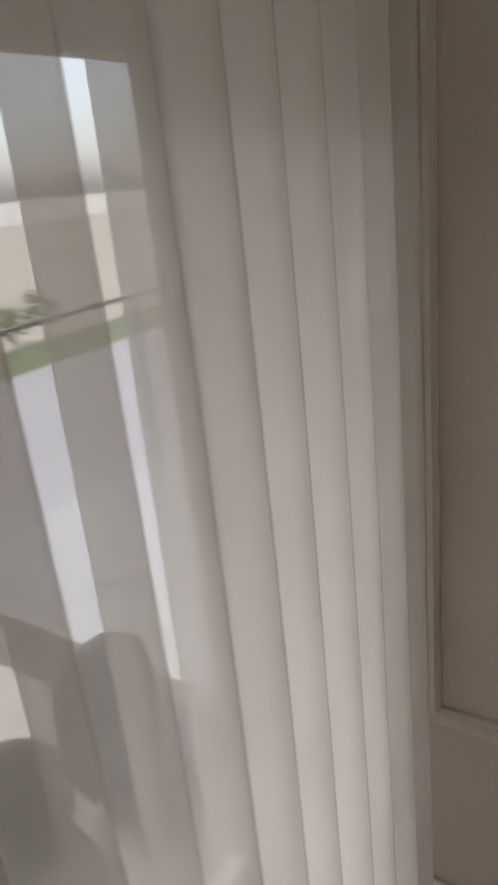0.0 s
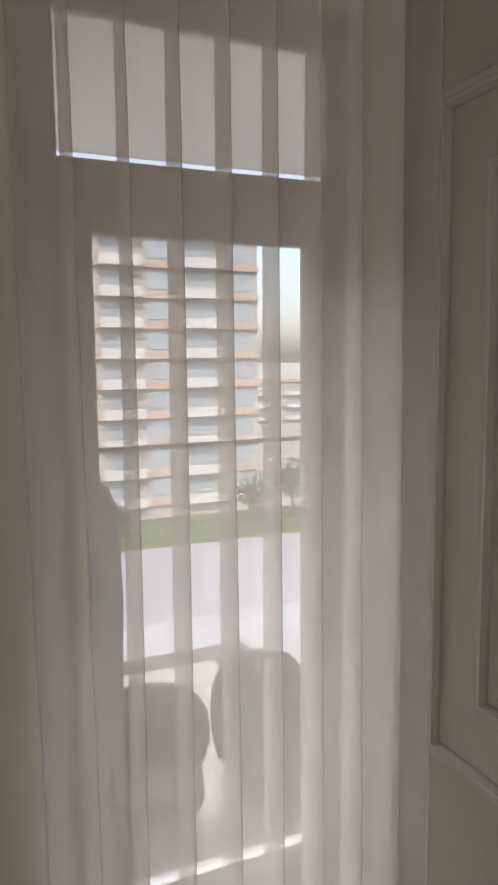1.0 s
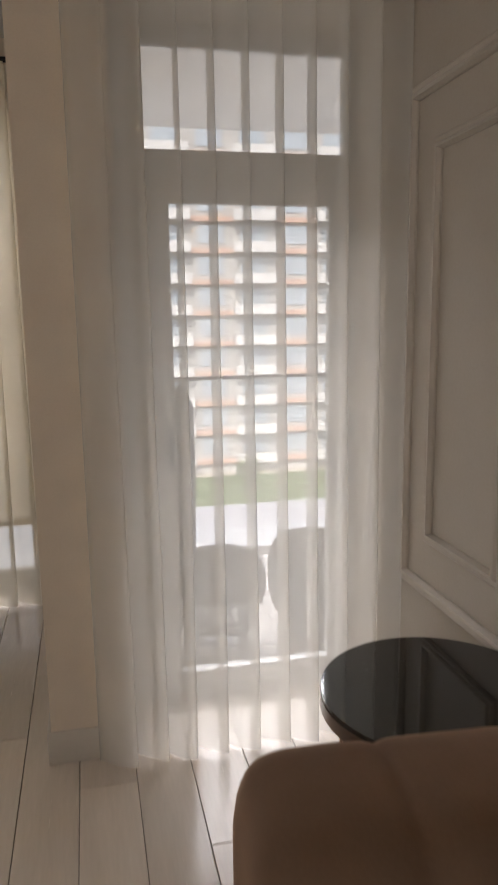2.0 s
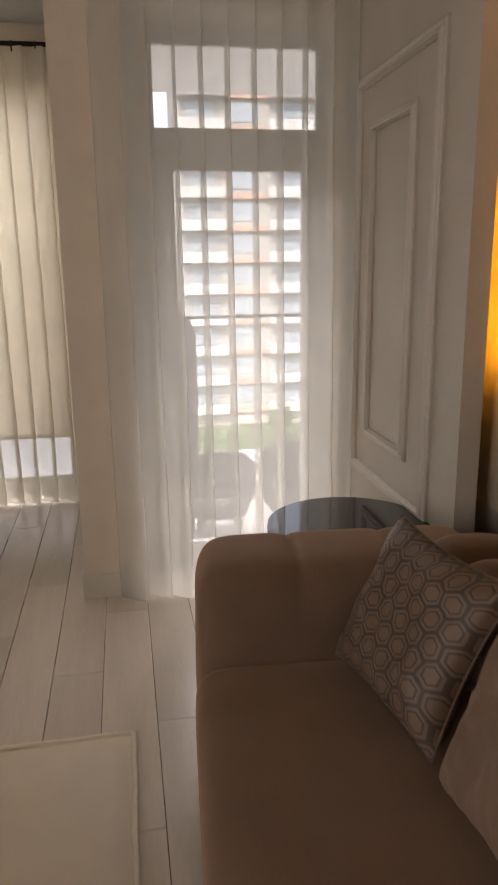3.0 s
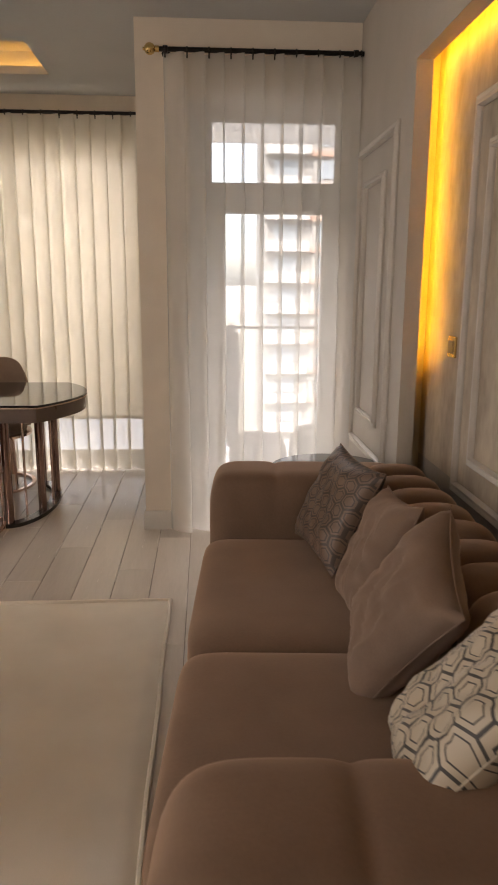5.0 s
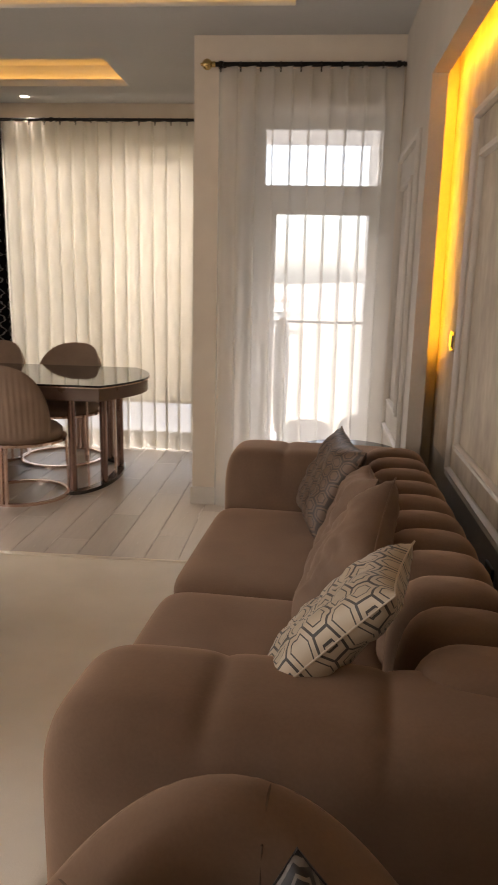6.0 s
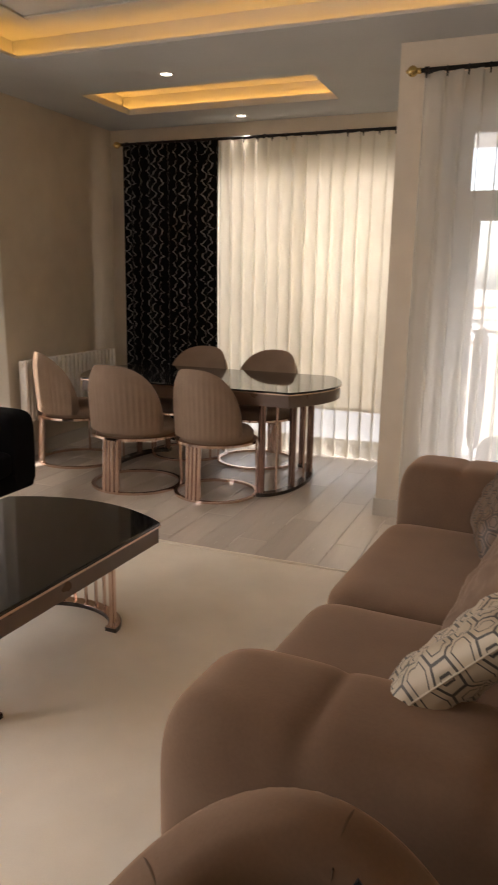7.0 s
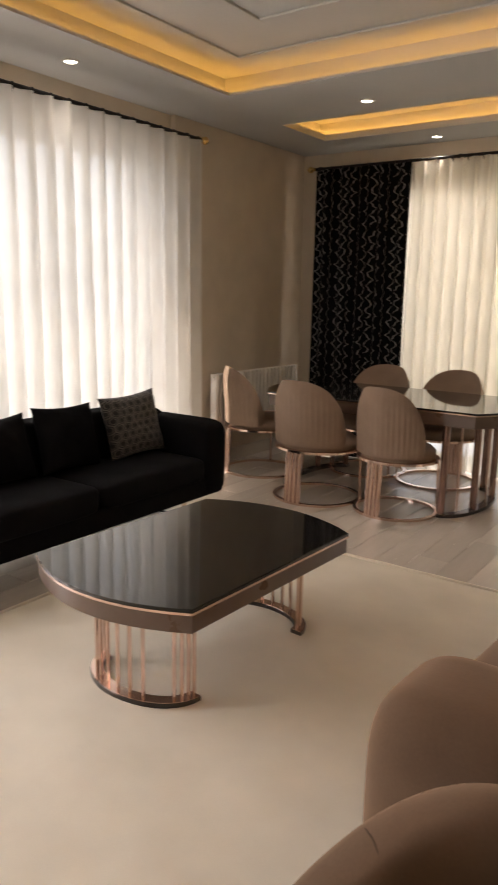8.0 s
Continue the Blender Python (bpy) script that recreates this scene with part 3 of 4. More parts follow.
RZ = 2.645
curtain("white sheer curtain in soft folds before the balcony door", SHEER, "sheer curtains", "x", -0.068, -1.06, -0.015, 0.012, RZ - 0.012, 0.108, 0.036, 0.285, 3.1)
curtain("cream pleated sheer curtain before the dining window", CREAM_SHEER, "sheer curtains", "x", 1.42, -2.995, -1.235, 0.015, RZ - 0.012, 0.112, 0.040, 0.30, 7.7)
curtain("ivory pleated sheer curtain on the long window", WEST_SHEER, "sheer curtains", "y", -4.05, -0.17, -2.85, 0.012, RZ - 0.012, 0.14, 0.045, 0.27, 12.3)
curtain("black drape with silver zigzag threads, drawn aside", ZIGZAG, "", "x", 1.40, -3.93, -2.985, 0.012, RZ - 0.012, 0.20, 0.020, 0.02, 21.0)
curtain_rod("black curtain rod with a brass ball end", (-1.08, -0.08, RZ), (-0.005, -0.08, RZ), [((-1.08, -0.08, RZ), (-1, 0, 0))], (0.03, 0.96), (0, 0.08, 0), (0.03, 1.06, 10))
curtain_rod("long black curtain rod over the dining window", (-3.95, 1.41, RZ), (-1.22, 1.41, RZ), [((-3.95, 1.41, RZ), (-1, 0, 0))], (0.02, 0.5, 0.97), (0, 0.25, 0), (0.04, 2.70, 22))
curtain_rod("black curtain rod with a brass ball end", (-4.05, -0.14, RZ), (-4.05, -5.7, RZ), [((-4.05, -0.14, RZ), (0, 1, 0))], (0.03, 0.5, 0.97), (-0.21, 0, 0), (0.04, 2.68, 20))

blind = thing("roller_blind", "cream roller blind lowered nearly to the floor", "blind")
part("blind_cloth", blocks(((-3.2, 1.648, 0.40), (-1.34, 1.650, 2.60))), BLIND, blind)
part("bottom_bar", blocks(((-3.2, 1.640, 0.375), (-1.34, 1.658, 0.402)), bevel=0.004), PVC, blind, "white bar at the hem")
part("roller", tube(bmesh.new(), [(-3.22, 1.634, 2.60), (-1.32, 1.634, 2.60)], 0.022, 12), PVC, blind, smooth=40)


# lamps in the ceiling
def downlight(x, y, watts):
    ob = thing("downlight", "small round recessed ceiling lamp, lit", "ceiling lamp", "downlights", (x, y, H))
    ring = part("trim_ring", lathe(bmesh.new(), [(0.036, -0.001), (0.038, -0.007), (0.050, -0.006), (0.056, -0.0005)], n=24), TRIM, ob, smooth=40)
    part("lens", lathe(bmesh.new(), [(0.0, -0.003), (0.036, -0.003)], n=24), SPOT_GLOW, ring, "glowing white lens")
    lamp = new("downlight_beam", bpy.data.lights.new("downlight_beam", "SPOT"))
    lamp.data.energy, lamp.data.color, lamp.data.shadow_soft_size = watts, (1.0, 0.93, 0.83), 0.035
    lamp.data.spot_size, lamp.data.spot_blend = radians(88), 1.0
    lamp.location = (x, y, H - 0.012)


for x, y, watts in ((-2.8, 0.125, 9), (-2.8, 1.42, 5), (-3.9, -1.54, 2.5), (-3.9, -3.2, 2.5)):
    downlight(x, y, watts)


# cushions
def cushion(label, material, group, place, heading, lean, w=0.42, h=0.42, thick=0.15, spin=0.0, seed=0):
    """A square cushion that faces the heading (degrees from -y, anticlockwise) and leans back."""
    ob = thing("cushion", label, "cushion", group)
    ob.matrix_basis = pose(*place, 0, 0, heading) @ pose(0, 0, 0, -lean, 0, 0) @ pose(0, 0, 0, 0, spin, 0)
    cover = part("cover", pillow_bm(w, h, thick, seed), material, ob, smooth=60)
    edge = [(-1, -1), (1, -1), (1, 1), (-1, 1)]
    pts = []
    for (a, b), (c, d) in zip(edge, edge[1:] + edge[:1]):
        for i in range(8):
            p, q = a + (c - a) * i / 8, b + (d - b) * i / 8
            pts.append((p * w / 2 * (1 - 0.10 * (1 - q * q)), 0, q * h / 2 * (1 - 0.10 * (1 - p * p))))
    part("seam", tube(bmesh.new(), pts, 0.0022, 5, closed=True), material, cover, smooth=60)
    return ob


# taupe sofa along the niche
def stitched_roll(start, length, hy, hz, channels, square):
    """A stuffed arm along x from start, rounded all round, with shallow stitched dips that part its channels."""
    x0, yc, zc = start

    def at(u, v):
        t = math.sin(math.pi * (v - 0.5)) * 0.35 + (2 * v - 1) * 0.65
        e = max(1 - abs(t) ** (5 * square), 0.0) ** (1 / 3 / square) if v not in (0, 1) else 0.001
        k = max(1 - abs(t) ** (8 * square), 0.0) ** (1 / 2.4 / square) if v not in (0, 1) else 0.001
        f = (t + 1) / 2
        dip = 0.020 * (1 - abs(math.sin(math.pi * channels * f))) ** 5 if 0.15 < f < 0.9 else 0.0
        a = 2 * math.pi * u
        c, d = power(math.cos(a), 0.42), power(math.sin(a), 0.36)
        return (x0 + length * f, yc + hy * e * c * (1 - dip * 0.5), zc + hz * (0.35 + 0.65 * k if d < 0 else k) * d * (1 - (dip * 1.7 if d > 0 else 0)))

    return sheet(at, 56, 72, close_u=True)


def taupe_sofa():
    ob = thing("sofa", "taupe velvet two-seat sofa with channelled back and arms", "sofa", place=(-0.46, -2.26, 0), rz=-4)

    def add(name, bm, material=VELVET, label="", smooth=60):
        bmesh.ops.translate(bm, verts=bm.verts, vec=(0.5, 2.26, 0))
        return part(name, bm, material, ob, label, smooth)

    add("base", blocks(((-0.90, -3.37, 0.09), (-0.02, -1.18, 0.32)), bevel=0.03, seg=3))
    n, y0, y1 = 11, -3.25, -1.30
    w = (y1 - y0) / n
    for i in range(n):
        c = y0 + w * (i + 0.5)
        add("back_channel", puff(bmesh.new(), (-0.075 - 0.0115 * i, c, 0.40), (0.158, w * 0.60, 0.348), 0.5, 0.75, 18))
    add("seat_cushion", puff(bmesh.new(), (-0.60, -1.885, 0.372), (0.355, 0.462, 0.098), 0.34, 0.2, 22))
    add("seat_cushion", puff(bmesh.new(), (-0.60, -2.765, 0.372), (0.358, 0.427, 0.098), 0.34, 0.2, 22))
    for yc, start, long, tall, square in ((-1.285, -0.945, 0.82, 0.332, 1.7), (-3.28, -0.92, 0.98, 0.328, 1.4)):
        add("arm", stitched_roll((start, yc, 0.385), long, 0.17, tall, 3, square))
        add("arm_front", puff(bmesh.new(), (start + 0.05, yc, 0.35), (0.024, 0.118, 0.22), 0.3, 0.35, 14))
    for x in (-0.86, -0.18):
        for y in (-3.3, -1.25):
            add("foot", lathe(bmesh.new(), [(0.0, 0.001), (0.018, 0.001), (0.024, 0.10), (0.0, 0.10)], (x, y, 0), 14), BLACK_METAL, "short black foot")
    return ob


taupe_sofa()
cushion("taupe cushion with woven hexagons against the sofa arm", HEX_TAUPE, "sofa cushions", (-0.375, -1.69, 0.668), -79, 26, 0.43, 0.40, 0.15, 2, 1)
cushion("plain taupe velvet cushion leaning on the sofa back", LINER, "sofa cushions", (-0.32, -2.09, 0.635), -94, 24, 0.42, 0.41, 0.15, -8, 2)
cushion("plain taupe velvet cushion with a pointed corner up", LINER, "sofa cushions", (-0.34, -2.49, 0.645), -92, 30, 0.42, 0.43, 0.18, 22, 3)
cushion("cream cushion with black woven hexagon lines", HEX_CREAM, "sofa cushions", (-0.39, -3.09, 0.75), -107, 42, 0.38, 0.40, 0.13, -6, 4)


# armchair before the camera's turn
def tub_chair():
    ob = thing("armchair", "taupe velvet tub armchair with a rounded shell", "armchair", place=(-0.528, -3.92, 0), rz=98)
    R, T = 0.33, 0.078

    def crest(a):
        return 0.44 + 0.287 * math.cos(a * 0.9) ** 2

    def roll(a0, a1, low, rim):
        """A stuffed roll round the seat from one angle to the other, closed at its ends."""
        def at(u, v):
            ang = radians(a0 + (a1 - a0) * u)
            end = min(u, 1 - u) / 0.16
            fat = math.sqrt(max(1 - (1 - end) ** 2, 0.0001)) if end < 1 else 1.0
            b = 2 * math.pi * v
            rad = R + T * fat * power(math.cos(b), 0.6)
            mid, half = (low + rim(ang)) / 2, (rim(ang) - low) / 2
            z = mid + half * (0.72 + 0.28 * fat) * power(math.sin(b), 0.45)
            return (rad * math.cos(ang), rad * math.sin(ang), z)

        return sheet(at, 64, 28, close_v=True)

    part("backrest", roll(-94, 94, 0.12, crest), VELVET, ob, smooth=60)
    for a0, a1 in ((82, 124), (-124, -82)):
        part("arm", roll(a0, a1, 0.12, lambda a: 0.545), VELVET, ob, smooth=60)

    def line(a0, a1, step, r, dz):
        return [((R + r) * math.cos(radians(a)), (R + r) * math.sin(radians(a)), crest(radians(a)) - dz) for a in range(a0, a1, step)]

    part("piping", tube(bmesh.new(), line(-78, 79, 6, 0.04, 0.0105), 0.0022, 6), VELVET_DARK, ob, smooth=60)
    for a in (-12, 40, -60):
        ca, sa = math.cos(radians(a)), math.sin(radians(a))
        z = crest(radians(a))
        pts = [((R + r) * ca, (R + r) * sa, h) for r, h in ((-0.0745, z - 0.10), (-0.06, z - 0.035), (-0.03, z - 0.005), (0.0, z + 0.001), (0.03, z - 0.005), (0.06, z - 0.035), (0.0745, z - 0.10), (0.0765, z - 0.22), (0.0765, 0.3))]
        part("seam", tube(bmesh.new(), pts, 0.0021, 5), VELVET_DARK, ob, smooth=60)
    part("seat_cushion", puff(bmesh.new(), (-0.07, 0, 0.37), (0.31, 0.25, 0.085), 0.4, 0.6, 18), VELVET, ob, smooth=60)
    part("base", lathe(bmesh.new(), [(0.0, 0.10), (0.31, 0.10), (0.32, 0.12), (0.32, 0.29), (0.0, 0.29)], n=32), VELVET, ob, smooth=40)
    part("plinth", lathe(bmesh.new(), [(0.0, 0.001), (0.24, 0.001), (0.24, 0.10), (0.0, 0.10)], n=32), DARK_BASE, ob, smooth=40)


tub_chair()
cushion("black cushion with pale woven lines in the armchair", HEX_BLACK, "", (-0.445, -3.77, 0.545), 12, 16, 0.29, 0.29, 0.11, 44, 5)


# side table by the window
def side_table():
    ob = thing("side_table", "round side table with black glass top and rose rods", "side table", place=(-0.262, -0.85, 0))
    part("tabletop", slab(bmesh.new(), [(0.278 * math.cos(radians(a)), 0.278 * math.sin(radians(a))) for a in range(0, 360, 6)], 0.588, 0.60, 0.003), SMOKED, ob, smooth=25)
    part("rim", lathe(bmesh.new(), [(0.268, 0.555), (0.280, 0.555), (0.280, 0.587), (0.268, 0.587)], n=48), BROWN_LACQUER, ob, "brown lacquer rim", 40)
    for i in range(12):
        a = 2 * math.pi * i / 12
        part("rod", tube(bmesh.new(), [(0.2 * math.cos(a), 0.2 * math.sin(a), 0.02), (0.24 * math.cos(a), 0.24 * math.sin(a), 0.556)], 0.006), ROSE, ob, smooth=40)
    part("underplate", lathe(bmesh.new(), [(0.0, 0.556), (0.262, 0.556), (0.262, 0.587), (0.0, 0.587)], n=32), BROWN_LACQUER, ob, smooth=40)
    part("base_ring", lathe(bmesh.new(), [(0.0, 0.001), (0.22, 0.001), (0.22, 0.02), (0.0, 0.02)], n=36), DARK_BASE, ob, smooth=40)


side_table()


# coffee table on the rug
def arc(rx, ry, a0, a1, n=18):
    return [(rx * math.cos(radians(a0 + (a1 - a0) * i / n)), ry * math.sin(radians(a0 + (a1 - a0) * i / n))) for i in range(n + 1)]


def band(bm, outer, inner, z0, z1):
    """Adds a curved strip between two open arcs."""
    k = len(outer) - 1

    def at(u, v):
        (ox, oy), (ix, iy) = outer[round(u * k)], inner[round(u * k)]
        x, y, z = [(ox, oy, z0), (ox, oy, z1), (ix, iy, z1), (ix, iy, z0)][round(v * 4) % 4]
        return (x, y, z)

    sheet(at, k, 4, close_v=True, bm=bm)
    bmesh.ops.holes_fill(bm, edges=[e for e in bm.edges if e.is_boundary])
    return bm


def coffee_table():
    ob = thing("coffee_table", "bowed coffee table with black glass top and rose-gold rods", "coffee table", place=(-2.172, -2.425, 0.0), rz=88)
    part("glass_top", slab(bmesh.new(), bowed(1.28, 0.83, 0.125), 0.462, 0.474, 0.003), SMOKED, ob, "glossy black glass top")
    part("apron", slab(bmesh.new(), bowed(1.27, 0.82, 0.125), 0.385, 0.452), BROWN_LACQUER, ob, "brown lacquer apron", 30)
    part("metal_strip", slab(bmesh.new(), bowed(1.284, 0.834, 0.125), 0.4525, 0.4618), ROSE, ob, "thin rose-gold strip", 30)
    for s in (1, -1):
        o, i = arc(0.19, 0.27, -90, 90), arc(0.135, 0.215, -90, 90)
        o, i = [[(s * (0.335 + x), y - 0.03) for x, y in q] for q in (o, i)]
        plate = part("foot_plate", band(bmesh.new(), o, i, 0.001, 0.034), DARK_BASE, ob, "dark glossy curved foot", 40)
        m = [((a[0] + b[0]) / 2, (a[1] + b[1]) / 2) for a, b in zip(o, i)]
        part("foot_inlay", band(bmesh.new(), [(c[0] + (a[0] - c[0]) * 0.9, c[1] + (a[1] - c[1]) * 0.9) for a, c in zip(o, m)],
                                [(c[0] + (a[0] - c[0]) * 0.9, c[1] + (a[1] - c[1]) * 0.9) for a, c in zip(i, m)], 0.0343, 0.037), ROSE, plate, "rose-gold inlay", 40)
        for a in (-87, -78, -69, -60, -28, -14, 0, 14, 28, 60, 69, 78, 87):
            x, y = s * (0.335 + 0.162 * math.cos(radians(a))), 0.243 * math.sin(radians(a)) - 0.03
            part("rod", tube(bmesh.new(), [(x, y, 0.0365), (x, y, 0.386)], 0.0075), ROSE, ob, "rose-gold rod", 40)
    return ob


coffee_table()


# dining table and chairs
def dining_table():
    ob = thing("dining_table", "long bowed dining table with smoked glass top", "dining table", place=(-2.665, 0.54, 0))
    part("glass_top", slab(bmesh.new(), bowed(2.06, 1.02, 0.20), 0.744, 0.756, 0.003), SMOKED, ob, "smoked black glass top")
    part("apron", slab(bmesh.new(), bowed(2.04, 1.0, 0.20), 0.65, 0.735), BROWN_LACQUER, ob, "brown lacquer apron", 30)
    part("metal_strip", slab(bmesh.new(), bowed(2.065, 1.025, 0.20), 0.7355, 0.7435), ROSE, ob, "thin rose-gold strip", 30)
    for s in (1, -1):
        o, i = arc(0.22, 0.50, -90, 90), arc(0.15, 0.43, -90, 90)
        o, i = [[(s * (0.60 + x), y) for x, y in q] for q in (o, i)]
        part("foot_plate", band(bmesh.new(), o, i, 0.0, 0.025), DARK_BASE, ob, "dark glossy curved foot", 40)
        for a in (-84, -28, 28, 84):
            x, y = s * (0.60 + 0.185 * math.cos(radians(a))), 0.465 * math.sin(radians(a))
            part("column", tube(bmesh.new(), [(x, y, 0.024), (x, y, 0.651)], 0.026, 10), ROSE_DARK, ob, "rose-brown metal column", 50)
        for a in (-56, 0, 56):
            x, y = s * (0.60 + 0.185 * math.cos(radians(a))), 0.465 * math.sin(radians(a))
            part("rod", tube(bmesh.new(), [(x, y, 0.024), (x, y, 0.651)], 0.008), ROSE, ob, "thin rose-gold rod", 50)
    return ob


dining_table()


def dining_chair():
    """A barrel chair that faces +y: fluted back shell, round seat, rose-gold frame."""
    ob = thing("dining_chair", "beige velvet barrel chair with fluted back and rose-gold frame", "chair", "dining chairs")

    def shell(u, v):
        ang = radians(-78 + 156 * u)
        edge = 1 - abs(2 * u - 1)
        top = 0.47 + 0.44 * (1 - abs(2 * u - 1) ** 2.6) ** 0.55
        k = v * 2
        inner = k > 1
        f = 2 - k if inner else k
        z = 0.435 + (top - 0.435) * f
        r = 0.222 + 0.012 * f + (0.0 if inner else 0.035 * (1 - f ** 6) * min(1, edge * 6) + 0.0035 * abs(math.sin(math.pi * 22 * u)) * min(1, edge * 5) * (1 - f ** 8))
        back = 0.05 * f * f
        return (r * math.sin(ang), -r * math.cos(ang) - back * math.cos(ang) * 0.6, z)

    part("backrest", sheet(shell, 88, 16), CHAIR_CLOTH, ob, "fluted beige velvet shell", 70)
    part("seat", lathe(bmesh.new(), [(0.0, 0.40), (0.225, 0.40), (0.235, 0.42), (0.235, 0.455), (0.21, 0.482), (0.14, 0.492), (0.0, 0.495)], n=32), CHAIR_CLOTH, ob, smooth=60)
    part("seat_ring", lathe(bmesh.new(), [(0.225, 0.385), (0.262, 0.385), (0.262, 0.402), (0.225, 0.402), (0.225, 0.385)], n=36), ROSE, ob, smooth=40)
    part("floor_ring", lathe(bmesh.new(), [(0.246, 0.001), (0.268, 0.001), (0.268, 0.018), (0.246, 0.018), (0.246, 0.001)], n=40), ROSE, ob, smooth=40)
    for k in range(4):
        a = radians(-100 + 6.5 * k)
        part("back_bar", tube(bmesh.new(), [(0.258 * math.cos(a), 0.258 * math.sin(a), 0.01), (0.245 * math.cos(a), 0.245 * math.sin(a), 0.386)], 0.0135), ROSE, ob, smooth=50)
    for a in (30, 150):
        x, y = math.cos(radians(a)), math.sin(radians(a))
        part("leg", tube(bmesh.new(), [(0.26 * x, 0.26 * y, 0.01), (0.25 * x, 0.25 * y, 0.386)], 0.008), ROSE, ob, smooth=50)
    return ob


first = dining_chair()
WIDE = Matrix.Diagonal((1.12, 1.12, 1.0, 1.0))
first.matrix_basis = pose(-2.37, 0.03, 0, 0, 0, -10) @ WIDE
for x, y, a in ((-3.0, 0.0, -5), (-3.80, 0.42, -40), (-2.45, 1.03, 172), (-3.08, 1.03, 178)):
    copy_thing(first, pose(x, y, 0, 0, 0, a) @ WIDE)


# black sofa under the long window
def black_sofa():
    ob = thing("sofa", "black velvet sofa on slim metal legs", "sofa", place=(-3.6, -2.1, 0))

    def add(name, bm, material=BLACK_VELVET, label="", smooth=60):
        bmesh.ops.translate(bm, verts=bm.verts, vec=(3.6, 2.1, 0))
        return part(name, bm, material, ob, label, smooth)

    add("base", blocks(((-3.93, -3.3, 0.16), (-3.27, -0.82, 0.30)), bevel=0.03, seg=3))
    add("backrest", puff(bmesh.new(), (-3.86, -2.06, 0.455), (0.105, 1.21, 0.285), 0.3, 0.22, 22))
    add("seat_cushion", puff(bmesh.new(), (-3.53, -1.49, 0.36), (0.30, 0.46, 0.085), 0.34, 0.22, 20))
    add("seat_cushion", puff(bmesh.new(), (-3.53, -2.42, 0.36), (0.30, 0.46, 0.085), 0.34, 0.22, 20))
    add("arm", puff(bmesh.new(), (-3.59, -0.92, 0.41), (0.34, 0.115, 0.255), 0.28, 0.28, 20))
    add("arm", puff(bmesh.new(), (-3.59, -3.2, 0.41), (0.34, 0.115, 0.255), 0.28, 0.28, 20))
    for y in (-1.07, -2.08, -3.1):
        for x in (-3.42, -3.85):
            add("leg", blocks(((x - 0.012, y - 0.012, 0), (x + 0.012, y + 0.012, 0.165)), bevel=0.002), ROSE, "slim metal leg")
        add("leg_bar", blocks(((-3.85, y - 0.01, 0.002), (-3.42, y + 0.01, 0.014)), bevel=0.002), BLACK_METAL)
    return ob


black_sofa()
cushion("black cushion with grey woven hexagons on the black sofa", HEX_BLACK, "black sofa cushions", (-3.665, -1.30, 0.645), 84, 14, 0.46, 0.42, 0.15, -4, 6)
cushion("plain black velvet cushion on the black sofa", BLACK_VELVET, "black sofa cushions", (-3.70, -1.82, 0.63), 92, 16, 0.46, 0.40, 0.16, 2, 7)
cushion("plain black velvet cushion on the black sofa", BLACK_VELVET, "black sofa cushions", (-3.70, -2.32, 0.62), 90, 16, 0.46, 0.38, 0.16, -2, 8)


# radiator, switch and socket
def radiator():
    ob = thing("radiator", "white column radiator on the dining room wall", "radiator", place=(-4.13, 0.80, 0))
    n, w = 22, 1.34
    for i in range(n):
        y = -w / 2 + w * (i + 0.5) / n
        bm = blocks(((-0.035, y - 0.018, 0.33), (0.035, y + 0.018, 0.83)), bevel=0.012, seg=3)
        part("column", bm, ENAMEL, ob, smooth=50)
    for z in (0.37, 0.79):
        part("header", tube(bmesh.new(), [(0, -w / 2, z), (0, w / 2, z)], 0.02, 10), ENAMEL, ob, smooth=50)
    for y in (-0.6, 0.6):
        part("pipe", tube(bmesh.new(), [(0, y, 0.0), (0, y, 0.34)], 0.009, 8), ENAMEL, ob, smooth=50)


radiator()
plate = thing("light_switch", "brass light switch plate on marbled wallpaper", "light switch", place=(NX, -1.36, 1.22))
cover_plate = part("plate", blocks(((-0.010, -0.042, -0.042), (0, 0.042, 0.042)), bevel=0.004), BRASS, plate)
part("rocker", blocks(((-0.014, -0.026, -0.026), (-0.0101, 0.026, 0.026)), bevel=0.002), BROWN_LACQUER, cover_plate, "dark rocker")
sock = thing("wall_socket", "black wall socket low on the niche wall", "socket", place=(NX, -2.29, 0.54))
part("plate", blocks(((-0.010, -0.045, -0.045), (0, 0.045, 0.045)), bevel=0.004), BLACK_METAL, sock)
part("insert", lathe(bmesh.new(), [(0.0, 0.0), (0.022, 0.0), (0.024, 0.002), (0.0, 0.002)], (-0.0125, 0, 0), 16), BLACK_METAL, sock)

# rug
rug = thing("rug", "large cream pile rug with a bound edge", "rug", place=(0, 0, 0))


def rug_top(u, v):
    x, y = -3.11 + 2.085 * u, -5.4 + 4.37 * v
    e = min(u, 1 - u, v, 1 - v)
    wob = 0.006 * noise.noise(Vector((x * 3, y * 3, 0)))
    return (x + (wob if e == 0 else 0), y + (wob * 2 if e == 0 else 0), 0.017 + 0.0025 * noise.noise(Vector((x * 6, y * 6, 2))) if e > 0 else 0.002)


